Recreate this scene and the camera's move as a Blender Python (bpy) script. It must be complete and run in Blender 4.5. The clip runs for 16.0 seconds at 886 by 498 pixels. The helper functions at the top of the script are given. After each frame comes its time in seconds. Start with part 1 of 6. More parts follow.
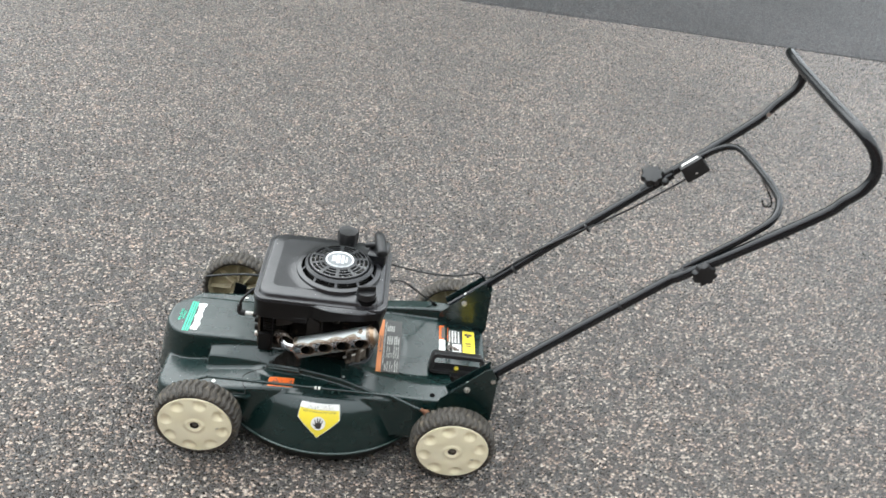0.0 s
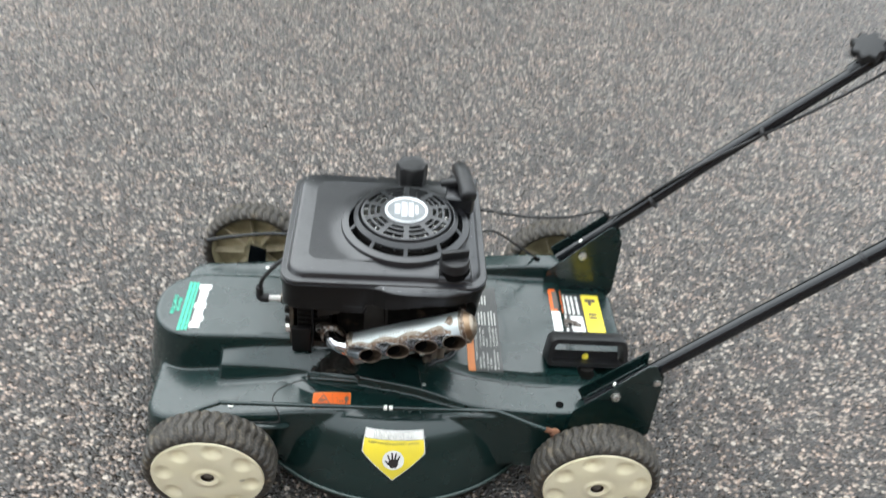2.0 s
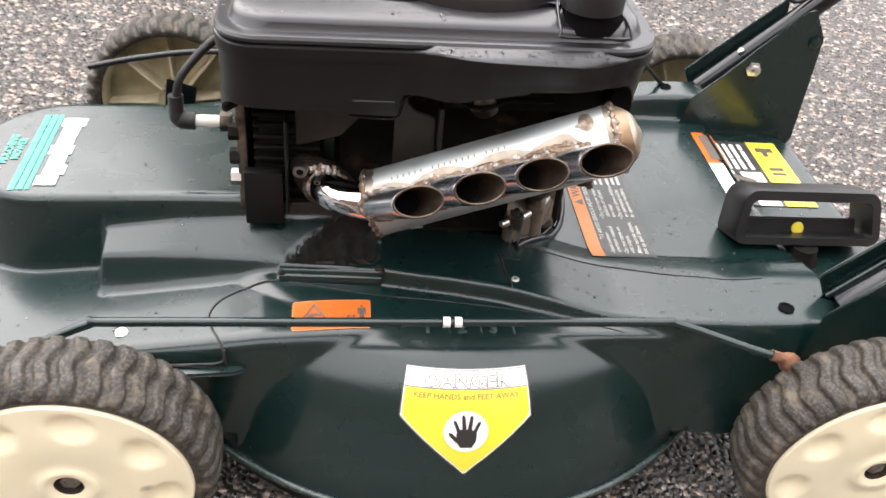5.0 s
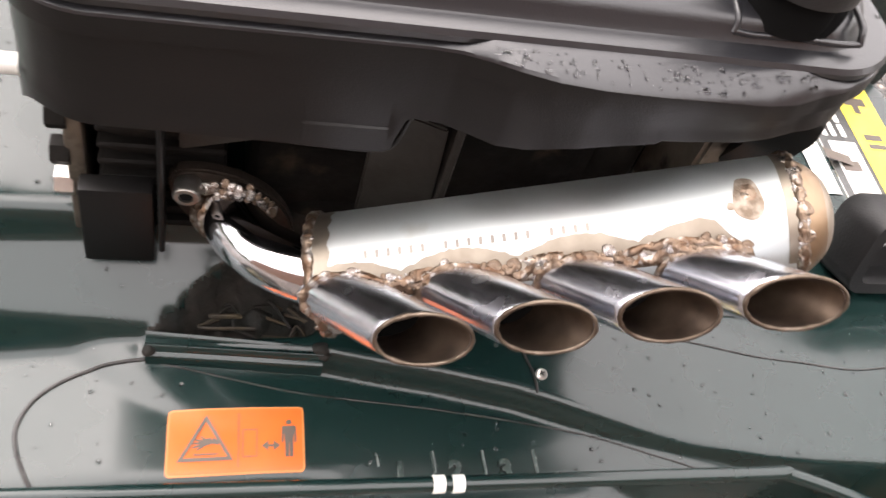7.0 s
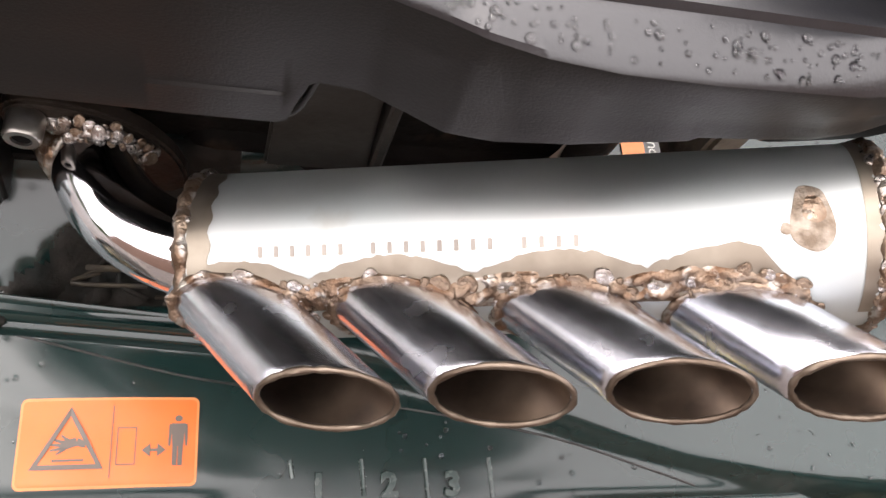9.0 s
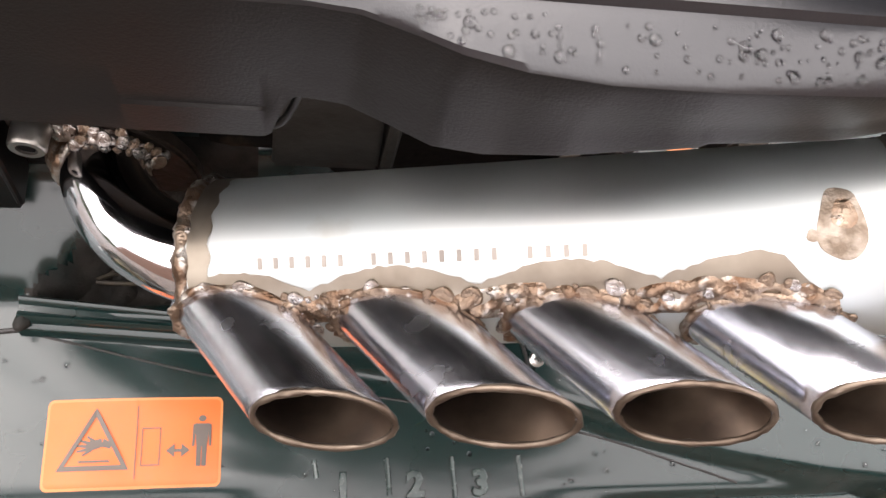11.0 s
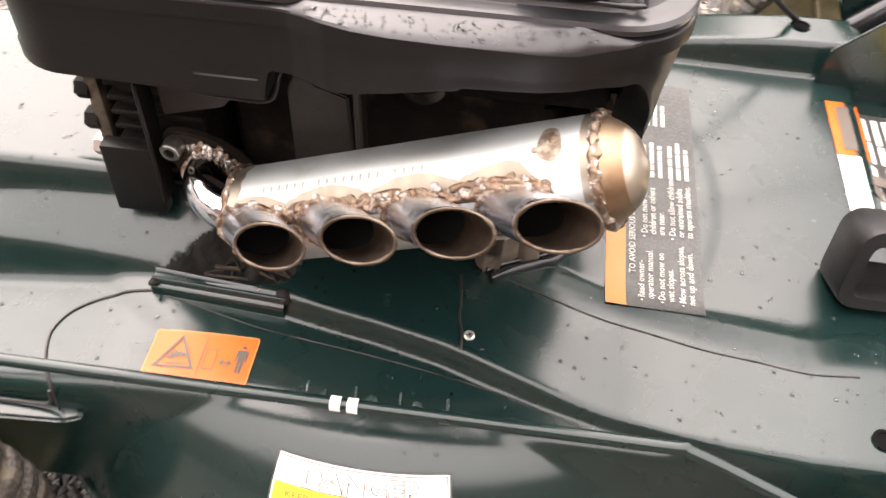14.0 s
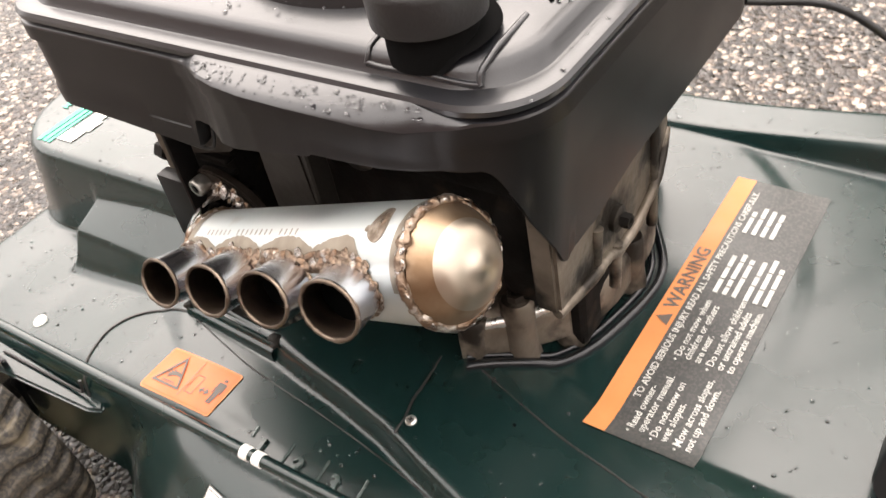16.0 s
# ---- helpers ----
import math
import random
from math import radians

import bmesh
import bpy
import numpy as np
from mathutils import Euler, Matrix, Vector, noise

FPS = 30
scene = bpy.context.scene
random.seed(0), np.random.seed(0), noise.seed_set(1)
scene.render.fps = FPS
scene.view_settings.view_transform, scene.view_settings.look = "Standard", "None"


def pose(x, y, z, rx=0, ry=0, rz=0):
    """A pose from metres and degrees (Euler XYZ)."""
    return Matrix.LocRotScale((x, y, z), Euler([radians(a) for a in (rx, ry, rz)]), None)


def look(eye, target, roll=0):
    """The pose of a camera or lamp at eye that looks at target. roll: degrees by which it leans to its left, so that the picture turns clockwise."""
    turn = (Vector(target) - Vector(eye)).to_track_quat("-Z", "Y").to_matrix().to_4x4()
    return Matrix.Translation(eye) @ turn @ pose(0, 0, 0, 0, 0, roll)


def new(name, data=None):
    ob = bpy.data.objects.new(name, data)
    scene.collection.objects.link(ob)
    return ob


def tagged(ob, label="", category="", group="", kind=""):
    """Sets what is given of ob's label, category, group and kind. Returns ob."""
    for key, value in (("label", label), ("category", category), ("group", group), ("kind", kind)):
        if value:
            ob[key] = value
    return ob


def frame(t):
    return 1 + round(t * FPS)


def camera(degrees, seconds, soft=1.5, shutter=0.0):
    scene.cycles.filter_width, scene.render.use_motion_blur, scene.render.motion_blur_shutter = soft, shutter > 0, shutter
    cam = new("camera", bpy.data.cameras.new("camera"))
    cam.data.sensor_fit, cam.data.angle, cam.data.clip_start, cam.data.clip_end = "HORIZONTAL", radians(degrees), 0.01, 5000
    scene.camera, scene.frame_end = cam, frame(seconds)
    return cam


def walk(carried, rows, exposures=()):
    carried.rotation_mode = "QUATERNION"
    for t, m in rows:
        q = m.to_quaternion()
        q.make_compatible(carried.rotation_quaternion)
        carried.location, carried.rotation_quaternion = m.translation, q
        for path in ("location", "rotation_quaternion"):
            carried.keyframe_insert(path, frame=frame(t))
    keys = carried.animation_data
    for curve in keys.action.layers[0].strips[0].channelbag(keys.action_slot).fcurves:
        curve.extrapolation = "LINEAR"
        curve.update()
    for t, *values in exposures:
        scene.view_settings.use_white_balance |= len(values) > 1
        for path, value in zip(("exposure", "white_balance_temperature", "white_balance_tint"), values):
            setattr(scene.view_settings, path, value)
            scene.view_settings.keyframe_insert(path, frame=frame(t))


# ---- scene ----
cam = camera(52.15, 16.0, soft=1.5, shutter=0.5)
PATH = [
    (0, (0.3837, -1.5939, 1.6536), (0.5237, 0.1032, 0.6048), 9.26),
    (0.5, (0.3528, -1.5081, 1.5881), (0.4765, 0.1698, 0.5069), 6.71),
    (1, (0.2884, -1.362, 1.5082), (0.4084, 0.3065, 0.412), 3.36),
    (1.5, (0.2344, -1.1793, 1.4085), (0.3675, 0.4616, 0.2729), 3.03),
    (2, (0.258, -0.9031, 1.2704), (0.3881, 0.6752, 0.049), 5.48),
    (2.5, (0.2604, -0.7135, 1.1305), (0.376, 0.7229, -0.2564), 5.50),
    (3, (0.2159, -0.5594, 0.8751), (0.3738, 0.8869, -0.4973), 4.72),
    (3.5, (0.1949, -0.4919, 0.7456), (0.3723, 1.0567, -0.5075), 3.97),
    (4, (0.2067, -0.5079, 0.696), (0.3558, 1.1235, -0.4513), 3.86),
    (6.5, (0.1576, -0.1575, 0.59), (0.6259, 1.142, -0.8565), 15.06),
    (7, (0.1672, -0.0751, 0.5605), (0.6746, 1.0996, -0.9766), 20.67),
    (7.5, (0.1911, -0.026, 0.5368), (0.727, 1.0165, -1.0837), 25.34),
    (8, (0.2009, 0.0068, 0.5195), (0.7476, 0.9486, -1.158), 29.14),
    (8.5, (0.2045, 0.0228, 0.5112), (0.7448, 0.8998, -1.2031), 30.96),
    (9, (0.2102, 0.027, 0.5101), (0.742, 0.8722, -1.2227), 31.48),
    (11.5, (0.2312, 0.0445, 0.5098), (0.5999, 0.8093, -1.3011), 24.56),
    (12, (0.2123, 0.0192, 0.5103), (0.5966, 0.9023, -1.2425), 21.54),
    (12.5, (0.1919, -0.0319, 0.5263), (0.6223, 0.9867, -1.1402), 19.54),
    (13, (0.1918, -0.0732, 0.5492), (0.6501, 1.0311, -1.0541), 20.04),
    (13.5, (0.2567, -0.1465, 0.5694), (0.4884, 1.1453, -0.9397), 12.21),
    (14, (0.3538, -0.1724, 0.5875), (0.1969, 1.1763, -0.881), 1.90),
    (14.5, (0.4585, -0.1158, 0.5844), (-0.0748, 1.0959, -0.9148), -6.54),
    (15, (0.5252, -0.0789, 0.5833), (-0.2681, 1.0079, -0.8964), -13.08),
    (15.5, (0.5532, -0.0637, 0.576), (-0.3801, 1.0006, -0.8368), -14.11),
    (16, (0.5635, -0.0689, 0.5561), (-0.4393, 1.0696, -0.7471), -12.25),
]
EXPOSURES = [(0.0, 0.66, 6150, 6), (2.0, 0.62, 6050, 5), (3.0, 0.66, 5900, 6), (4.2, 0.95, 6250, 11), (6.3, 1.40, 6900, 18), (9.0, 1.38, 6850, 18), (11.5, 1.40, 6900, 18), (13.5, 1.70, 7250, 21), (16.0, 1.38, 7150, 16)]
walk(cam, [(t, look(eye, target, roll)) for t, eye, target, roll in PATH], EXPOSURES)

# ---- world and light: an overcast, wet day ----
world = bpy.data.worlds.new("overcast_sky")
scene.world = world
world.use_nodes = True
wn, wl = world.node_tree.nodes, world.node_tree.links
sky = wn.new("ShaderNodeTexSky")
sky.sky_type, sky.sun_disc = "NISHITA", False
sky.sun_elevation, sky.sun_rotation = radians(52), radians(-36)
sky.air_density, sky.dust_density, sky.ozone_density = 1.0, 6.0, 0.5
grey = wn.new("ShaderNodeHueSaturation")
grey.inputs["Saturation"].default_value = 0.22
cloud = wn.new("ShaderNodeMixRGB")
cloud.inputs[0].default_value = 0.8
cloud.inputs[2].default_value = (17.5, 17.6, 17.8, 1)
wl.new(sky.outputs[0], grey.inputs["Color"])
wl.new(grey.outputs[0], cloud.inputs[1])
# an overcast sky is brighter overhead than at the horizon
way_up = wn.new("ShaderNodeTexCoord")
split = wn.new("ShaderNodeSeparateXYZ")
rise = wn.new("ShaderNodeMapRange")
rise.inputs[3].default_value, rise.inputs[4].default_value = 0.66, 1.08
shade = wn.new("ShaderNodeVectorMath")
shade.operation = "SCALE"
wl.new(way_up.outputs["Generated"], split.inputs[0])
wl.new(split.outputs[2], rise.inputs[0])
wl.new(cloud.outputs[0], shade.inputs[0])
wl.new(rise.outputs[0], shade.inputs["Scale"])
wl.new(shade.outputs[0], wn["Background"].inputs["Color"])
wn["Background"].inputs["Strength"].default_value = 0.11

sun_data = bpy.data.lights.new("sun", "SUN")
sun_data.energy, sun_data.angle, sun_data.color = 1.5, radians(80), (1.0, 0.97, 0.93)
sun = new("sun", sun_data)
sun.matrix_world = look((-2.8, 3.8, 6), (0, 0, 0))


# ---- materials ----
def mat(name, base, rough=0.5, metal=0.0, base2=None, scale=20.0, rough2=None, bump=0.0, bump_scale=200.0, coat=0.0, spec=0.5,
        fine=None, dirt=None, dirt_scale=6.0, dirt_at=0.62, stretch=None):
    """A principled material: two tones mixed by noise, a finer grain, shaped dirt, and bump."""
    m = bpy.data.materials.new(name)
    m.use_nodes = True
    n, l = m.node_tree.nodes, m.node_tree.links
    b = n["Principled BSDF"]
    tc = n.new("ShaderNodeTexCoord")
    src = tc.outputs["Object"]
    if stretch:
        mp = n.new("ShaderNodeMapping")
        mp.inputs["Scale"].default_value = stretch
        l.new(src, mp.inputs["Vector"])
        src = mp.outputs[0]

    def noise_at(sc, detail=4.0):
        t = n.new("ShaderNodeTexNoise")
        t.inputs["Scale"].default_value, t.inputs["Detail"].default_value = sc, detail
        l.new(src, t.inputs["Vector"])
        return t.outputs["Fac"]

    def ramp(value, a, z):
        r = n.new("ShaderNodeMapRange")
        r.inputs[1].default_value, r.inputs[2].default_value = a, z
        l.new(value, r.inputs[0])
        return r.outputs[0]

    def mix(f, a, c):
        x = n.new("ShaderNodeMixRGB")
        l.new(f, x.inputs[0])
        for k, v in ((1, a), (2, c)):
            if isinstance(v, tuple):
                x.inputs[k].default_value = (*v, 1)
            else:
                l.new(v, x.inputs[k])
        return x.outputs[0]

    b.inputs["Metallic"].default_value = metal
    b.inputs["Specular IOR Level"].default_value = spec
    b.inputs["Coat Weight"].default_value = coat
    b.inputs["Coat Roughness"].default_value = 0.16
    colour = mix(ramp(noise_at(scale), 0.35, 0.65), base, base2 or tuple(min(1, v * 1.25 + 0.004) for v in base))
    if fine:
        colour = mix(ramp(noise_at(scale * 14, 2.0), 0.45, 0.62), colour, fine)
    if dirt:
        colour = mix(ramp(noise_at(dirt_scale, 8.0), dirt_at, dirt_at + 0.12), colour, dirt)
    l.new(colour, b.inputs["Base Color"])
    rr = n.new("ShaderNodeMapRange")
    rr.inputs[1].default_value, rr.inputs[2].default_value = 0.3, 0.7
    rr.inputs[3].default_value, rr.inputs[4].default_value = rough, rough2 if rough2 is not None else min(1, rough * 1.5)
    l.new(noise_at(scale * 2.3), rr.inputs[0])
    l.new(rr.outputs[0], b.inputs["Roughness"])
    if bump:
        bp = n.new("ShaderNodeBump")
        bp.inputs["Strength"].default_value, bp.inputs["Distance"].default_value = bump, 0.002
        l.new(noise_at(bump_scale, 3.0), bp.inputs["Height"])
        l.new(bp.outputs[0], b.inputs["Normal"])
    return m


def asphalt_material(name, dark, mid, pale, cell, rough, pale_at, bump):
    """Exposed chippings: a random tone for each stone, tar between them, damp patches."""
    m = bpy.data.materials.new(name)
    m.use_nodes = True
    n, l = m.node_tree.nodes, m.node_tree.links
    b = n["Principled BSDF"]
    tc = n.new("ShaderNodeTexCoord")
    warp = n.new("ShaderNodeTexNoise")
    warp.inputs["Scale"].default_value = cell * 0.9
    l.new(tc.outputs["Object"], warp.inputs["Vector"])
    add = n.new("ShaderNodeVectorMath")
    add.operation = "MULTIPLY_ADD"
    add.inputs[1].default_value = (0.6 / cell,) * 3
    l.new(warp.outputs["Color"], add.inputs[0])
    l.new(tc.outputs["Object"], add.inputs[2])
    v = n.new("ShaderNodeTexVoronoi")
    v.inputs["Scale"].default_value = cell
    l.new(add.outputs[0], v.inputs["Vector"])
    sep = n.new("ShaderNodeSeparateColor")
    l.new(v.outputs["Color"], sep.inputs[0])
    cr = n.new("ShaderNodeValToRGB")
    cr.color_ramp.elements[0].color, cr.color_ramp.elements[1].color = (*dark, 1), (*pale, 1)
    cr.color_ramp.elements[1].position = 1.0
    e = cr.color_ramp.elements.new(pale_at)
    e.color = (*mid, 1)
    l.new(sep.outputs[0], cr.inputs[0])
    big = n.new("ShaderNodeTexNoise")
    big.inputs["Scale"].default_value, big.inputs["Detail"].default_value = 1.3, 5
    l.new(tc.outputs["Object"], big.inputs["Vector"])
    br = n.new("ShaderNodeMapRange")
    br.inputs[1].default_value, br.inputs[2].default_value, br.inputs[3].default_value, br.inputs[4].default_value = 0.3, 0.7, 0.75, 1.25
    l.new(big.outputs["Fac"], br.inputs[0])
    gap = n.new("ShaderNodeMapRange")
    gap.inputs[1].default_value, gap.inputs[2].default_value, gap.inputs[3].default_value, gap.inputs[4].default_value = 0.35, 0.75, 1.0, 0.45
    l.new(v.outputs["Distance"], gap.inputs[0])
    mul = n.new("ShaderNodeMath")
    mul.operation = "MULTIPLY"
    l.new(br.outputs[0], mul.inputs[0])
    l.new(gap.outputs[0], mul.inputs[1])
    sc = n.new("ShaderNodeVectorMath")
    sc.operation = "SCALE"
    l.new(cr.outputs[0], sc.inputs[0])
    l.new(mul.outputs[0], sc.inputs["Scale"])
    stones = n.new("ShaderNodeTexVoronoi")
    stones.inputs["Scale"].default_value = cell * 0.42
    l.new(add.outputs[0], stones.inputs["Vector"])
    pick = n.new("ShaderNodeSeparateColor")
    l.new(stones.outputs["Color"], pick.inputs[0])
    few = n.new("ShaderNodeMapRange")
    few.inputs[1].default_value, few.inputs[2].default_value = 0.90, 0.92
    l.new(pick.outputs[0], few.inputs[0])
    heart = n.new("ShaderNodeMapRange")
    heart.inputs[1].default_value, heart.inputs[2].default_value, heart.inputs[3].default_value, heart.inputs[4].default_value = 0.28, 0.40, 0.85, 0.0
    l.new(stones.outputs["Distance"], heart.inputs[0])
    both = n.new("ShaderNodeMath")
    both.operation = "MULTIPLY"
    l.new(few.outputs[0], both.inputs[0])
    l.new(heart.outputs[0], both.inputs[1])
    patchy = n.new("ShaderNodeTexNoise")
    patchy.inputs["Scale"].default_value, patchy.inputs["Detail"].default_value = 16, 4
    l.new(tc.outputs["Object"], patchy.inputs["Vector"])
    wash = n.new("ShaderNodeMapRange")
    wash.inputs[1].default_value, wash.inputs[2].default_value = 0.38, 0.62
    l.new(patchy.outputs["Fac"], wash.inputs[0])
    rusty = n.new("ShaderNodeVectorMath")
    rusty.operation = "MULTIPLY"
    rusty.inputs[1].default_value = (1.10, 0.95, 0.90)
    l.new(sc.outputs[0], rusty.inputs[0])
    tinted = n.new("ShaderNodeMixRGB")
    l.new(wash.outputs[0], tinted.inputs[0])
    l.new(sc.outputs[0], tinted.inputs[1])
    l.new(rusty.outputs[0], tinted.inputs[2])
    top = n.new("ShaderNodeMixRGB")
    top.inputs[2].default_value = (*pale, 1)
    l.new(both.outputs[0], top.inputs[0])
    l.new(tinted.outputs[0], top.inputs[1])
    l.new(top.outputs[0], b.inputs["Base Color"])
    b.inputs["Specular IOR Level"].default_value = 1.0
    rr = n.new("ShaderNodeMapRange")
    rr.inputs[3].default_value, rr.inputs[4].default_value = rough, rough + 0.45
    l.new(sep.outputs[1], rr.inputs[0])
    l.new(rr.outputs[0], b.inputs["Roughness"])
    bp = n.new("ShaderNodeBump")
    bp.invert = True
    bp.inputs["Strength"].default_value, bp.inputs["Distance"].default_value = bump, 0.006
    l.new(v.outputs["Distance"], bp.inputs["Height"])
    l.new(bp.outputs[0], b.inputs["Normal"])
    return m


ASPHALT = asphalt_material("weathered_chipping_asphalt", (0.012, 0.0098, 0.0082), (0.055, 0.0445, 0.0360), (0.51, 0.437, 0.363), 165, 0.16, 0.72, 1.0)
ROAD = asphalt_material("dark_road_asphalt", (0.02, 0.02, 0.022), (0.035, 0.036, 0.038), (0.16, 0.16, 0.16), 160, 0.4, 0.9, 0.4)
ROAD.node_tree.nodes["Principled BSDF"].inputs["Specular IOR Level"].default_value = 0.4
GREEN = mat("dark_green_deck_paint", (0.0040, 0.0150, 0.0138), 0.20, base2=(0.0052, 0.0182, 0.0168), scale=9, rough2=0.32, bump=0.02, bump_scale=350,
            coat=0.32, dirt=(0.012, 0.023, 0.0205), dirt_scale=35, dirt_at=0.7)
# paler green: rubbed wear on the lip, painted-in light on the raised marks
GREEN_WORN_LIT = mat("rubbed_and_lit_green_paint", (0.035, 0.055, 0.05), 0.2, base2=(0.02, 0.035, 0.032), scale=200, coat=0.3)
GREEN_DARK = mat("dirty_green_skirt", (0.012, 0.018, 0.016), 0.55, base2=(0.03, 0.03, 0.024), scale=18, bump=0.3, bump_scale=150)
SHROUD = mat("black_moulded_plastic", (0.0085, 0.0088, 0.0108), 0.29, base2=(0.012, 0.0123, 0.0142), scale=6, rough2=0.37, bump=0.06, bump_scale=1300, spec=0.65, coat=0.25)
# darker copy of the cover plastic: side shade put into walls, liner and baffles
SHROUD_SHADED = mat("shaded_moulded_plastic", (0.0042, 0.0039, 0.0039), 0.36, base2=(0.0062, 0.0058, 0.0058), scale=6, rough2=0.44, bump=0.08, bump_scale=1500, spec=0.30)
BLACK = mat("satin_black_plastic", (0.007, 0.007, 0.0075), 0.36, scale=15, bump=0.1, bump_scale=600)
BLACK_GLOSS = mat("black_painted_steel", (0.0045, 0.0055, 0.0068), 0.13, scale=12, rough2=0.24, bump=0.05, bump_scale=300, dirt=(0.04, 0.04, 0.038), dirt_scale=60, dirt_at=0.74)
# near-black that paints in the shade of wells, holes and bores
SHADE_BLACK = mat("cavity_shade_black", (0.0025, 0.0025, 0.0025), 0.8, spec=0.03)
BLOCK = mat("near_black_engine_casting", (0.0042, 0.0038, 0.0034), 0.6, base2=(0.009, 0.0078, 0.0066), scale=25, bump=0.5, bump_scale=120, spec=0.15,
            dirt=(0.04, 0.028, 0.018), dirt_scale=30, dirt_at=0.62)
CAST = mat("dirty_cast_aluminium", (0.25, 0.215, 0.175), 0.42, 0.6, base2=(0.12, 0.098, 0.075), scale=22, rough2=0.6, bump=0.4, bump_scale=160,
           dirt=(0.022, 0.018, 0.014), dirt_scale=34, dirt_at=0.47)
SOOT = mat("dusty_soot", (0.007, 0.0085, 0.0075), 0.6, base2=(0.022, 0.019, 0.016), scale=60, bump=0.5, bump_scale=220, spec=0.25)
STRAW = mat("charred_grass", (0.055, 0.040, 0.020), 0.6, base2=(0.02, 0.015, 0.01), scale=60)
BAY = mat("dusty_grey_baffle", (0.034, 0.030, 0.026), 0.5, base2=(0.020, 0.017, 0.014), scale=30, rough2=0.65, bump=0.2, bump_scale=200, spec=0.3)
SOCKET_STEEL = mat("dark_screw_steel", (0.34, 0.325, 0.30), 0.28, 0.95, base2=(0.22, 0.20, 0.18), scale=120, rough2=0.4)
GREASE = mat("greasy_casting", (0.050, 0.042, 0.034), 0.4, 0.5, base2=(0.03, 0.024, 0.019), scale=40, rough2=0.6, bump=0.4, bump_scale=160)
CHROME = mat("polished_chrome", (0.72, 0.72, 0.73), 0.06, 1.0, base2=(0.62, 0.62, 0.65), scale=40, rough2=0.13, bump=0.02, bump_scale=80)
STAMP = mat("stamped_shadow_line", (0.32, 0.29, 0.26), 0.5, 0.9)
STEEL = mat("stainless_muffler_tube", (0.58, 0.595, 0.58), 0.48, 1.0, base2=(0.51, 0.55, 0.545), scale=14, rough2=0.60, bump=0.03, bump_scale=60,
            dirt=(0.40, 0.36, 0.30), dirt_scale=17, dirt_at=0.68)
TIP_STEEL = mat("heat_blued_tip_steel", (0.63, 0.63, 0.67), 0.19, 1.0, base2=(0.55, 0.57, 0.64), scale=30, rough2=0.29, bump=0.015, bump_scale=60)
TIP_INNER = mat("sooty_pipe_bore", (0.20, 0.145, 0.105), 0.34, 0.9, base2=(0.085, 0.062, 0.048), scale=50, rough2=0.5)
DOME = mat("heat_tinted_end_cap", (0.46, 0.405, 0.335), 0.30, 1.0, base2=(0.38, 0.31, 0.24), scale=34, rough2=0.44, bump=0.06, bump_scale=120)
CAP_RIM = mat("browned_cap_rim", (0.36, 0.26, 0.175), 0.36, 1.0, base2=(0.25, 0.165, 0.10), scale=60, rough2=0.5, bump=0.1, bump_scale=160)
WELD = mat("rusty_weld_crust", (0.23, 0.175, 0.13), 0.26, 0.85, base2=(0.12, 0.066, 0.038), scale=130, rough2=0.5, bump=0.7, bump_scale=330,
           dirt=(0.46, 0.43, 0.39), dirt_scale=170, dirt_at=0.54)
HEAT = mat("beige_heat_tint", (0.31, 0.275, 0.225), 0.40, 1.0, base2=(0.24, 0.205, 0.165), scale=70, rough2=0.5)
WELD_BRIGHT = mat("silvery_weld_metal", (0.50, 0.475, 0.45), 0.20, 1.0, base2=(0.15, 0.12, 0.10), scale=300, rough2=0.45, bump=0.35, bump_scale=420)
FLANGE = mat("browned_flange_steel", (0.050, 0.040, 0.033), 0.42, 0.7, base2=(0.025, 0.019, 0.015), scale=70, rough2=0.6, bump=0.3, bump_scale=200)
LIP = mat("browned_cut_edge", (0.17, 0.135, 0.105), 0.38, 0.85, base2=(0.085, 0.062, 0.046), scale=110, rough2=0.55)
BLOTCH = mat("burnt_weld_spot", (0.30, 0.255, 0.21), 0.42, 0.85, base2=(0.15, 0.115, 0.085), scale=260, rough2=0.6, bump=0.3, bump_scale=500)
BOLT = mat("zinc_plated_bolt", (0.62, 0.61, 0.58), 0.25, 0.9, scale=80)
RUST = mat("rusted_steel", (0.14, 0.06, 0.035), 0.8, 0.2, base2=(0.26, 0.13, 0.07), scale=90, bump=0.6, bump_scale=300)
RUBBER = mat("dusty_tyre_rubber", (0.014, 0.013, 0.012), 0.5, base2=(0.036, 0.032, 0.027), scale=30, bump=0.4, bump_scale=250,
             fine=(0.070, 0.058, 0.042), dirt=(0.12, 0.098, 0.066), dirt_scale=60, dirt_at=0.58)
CREAM = mat("cream_wheel_plastic", (0.95, 0.875, 0.61), 0.36, base2=(0.88, 0.81, 0.59), scale=14, bump=0.08, bump_scale=300,
            dirt=(0.36, 0.32, 0.22), dirt_scale=30, dirt_at=0.68)
AXLE_BROWN = mat("greasy_brown_recess", (0.06, 0.045, 0.028), 0.5, base2=(0.03, 0.022, 0.014), scale=90)
CREAM_DIRTY = mat("mud_stained_cream_plastic", (0.55, 0.48, 0.30), 0.55, base2=(0.20, 0.17, 0.10), scale=20, bump=0.3, bump_scale=120)
CREAM_WORN = mat("dull_cream_plastic", (0.62, 0.55, 0.38), 0.5, base2=(0.42, 0.36, 0.23), scale=30, bump=0.2, bump_scale=120)
ORANGE = mat("orange_decal", (0.68, 0.128, 0.016), 0.32, base2=(0.62, 0.112, 0.014), scale=30)
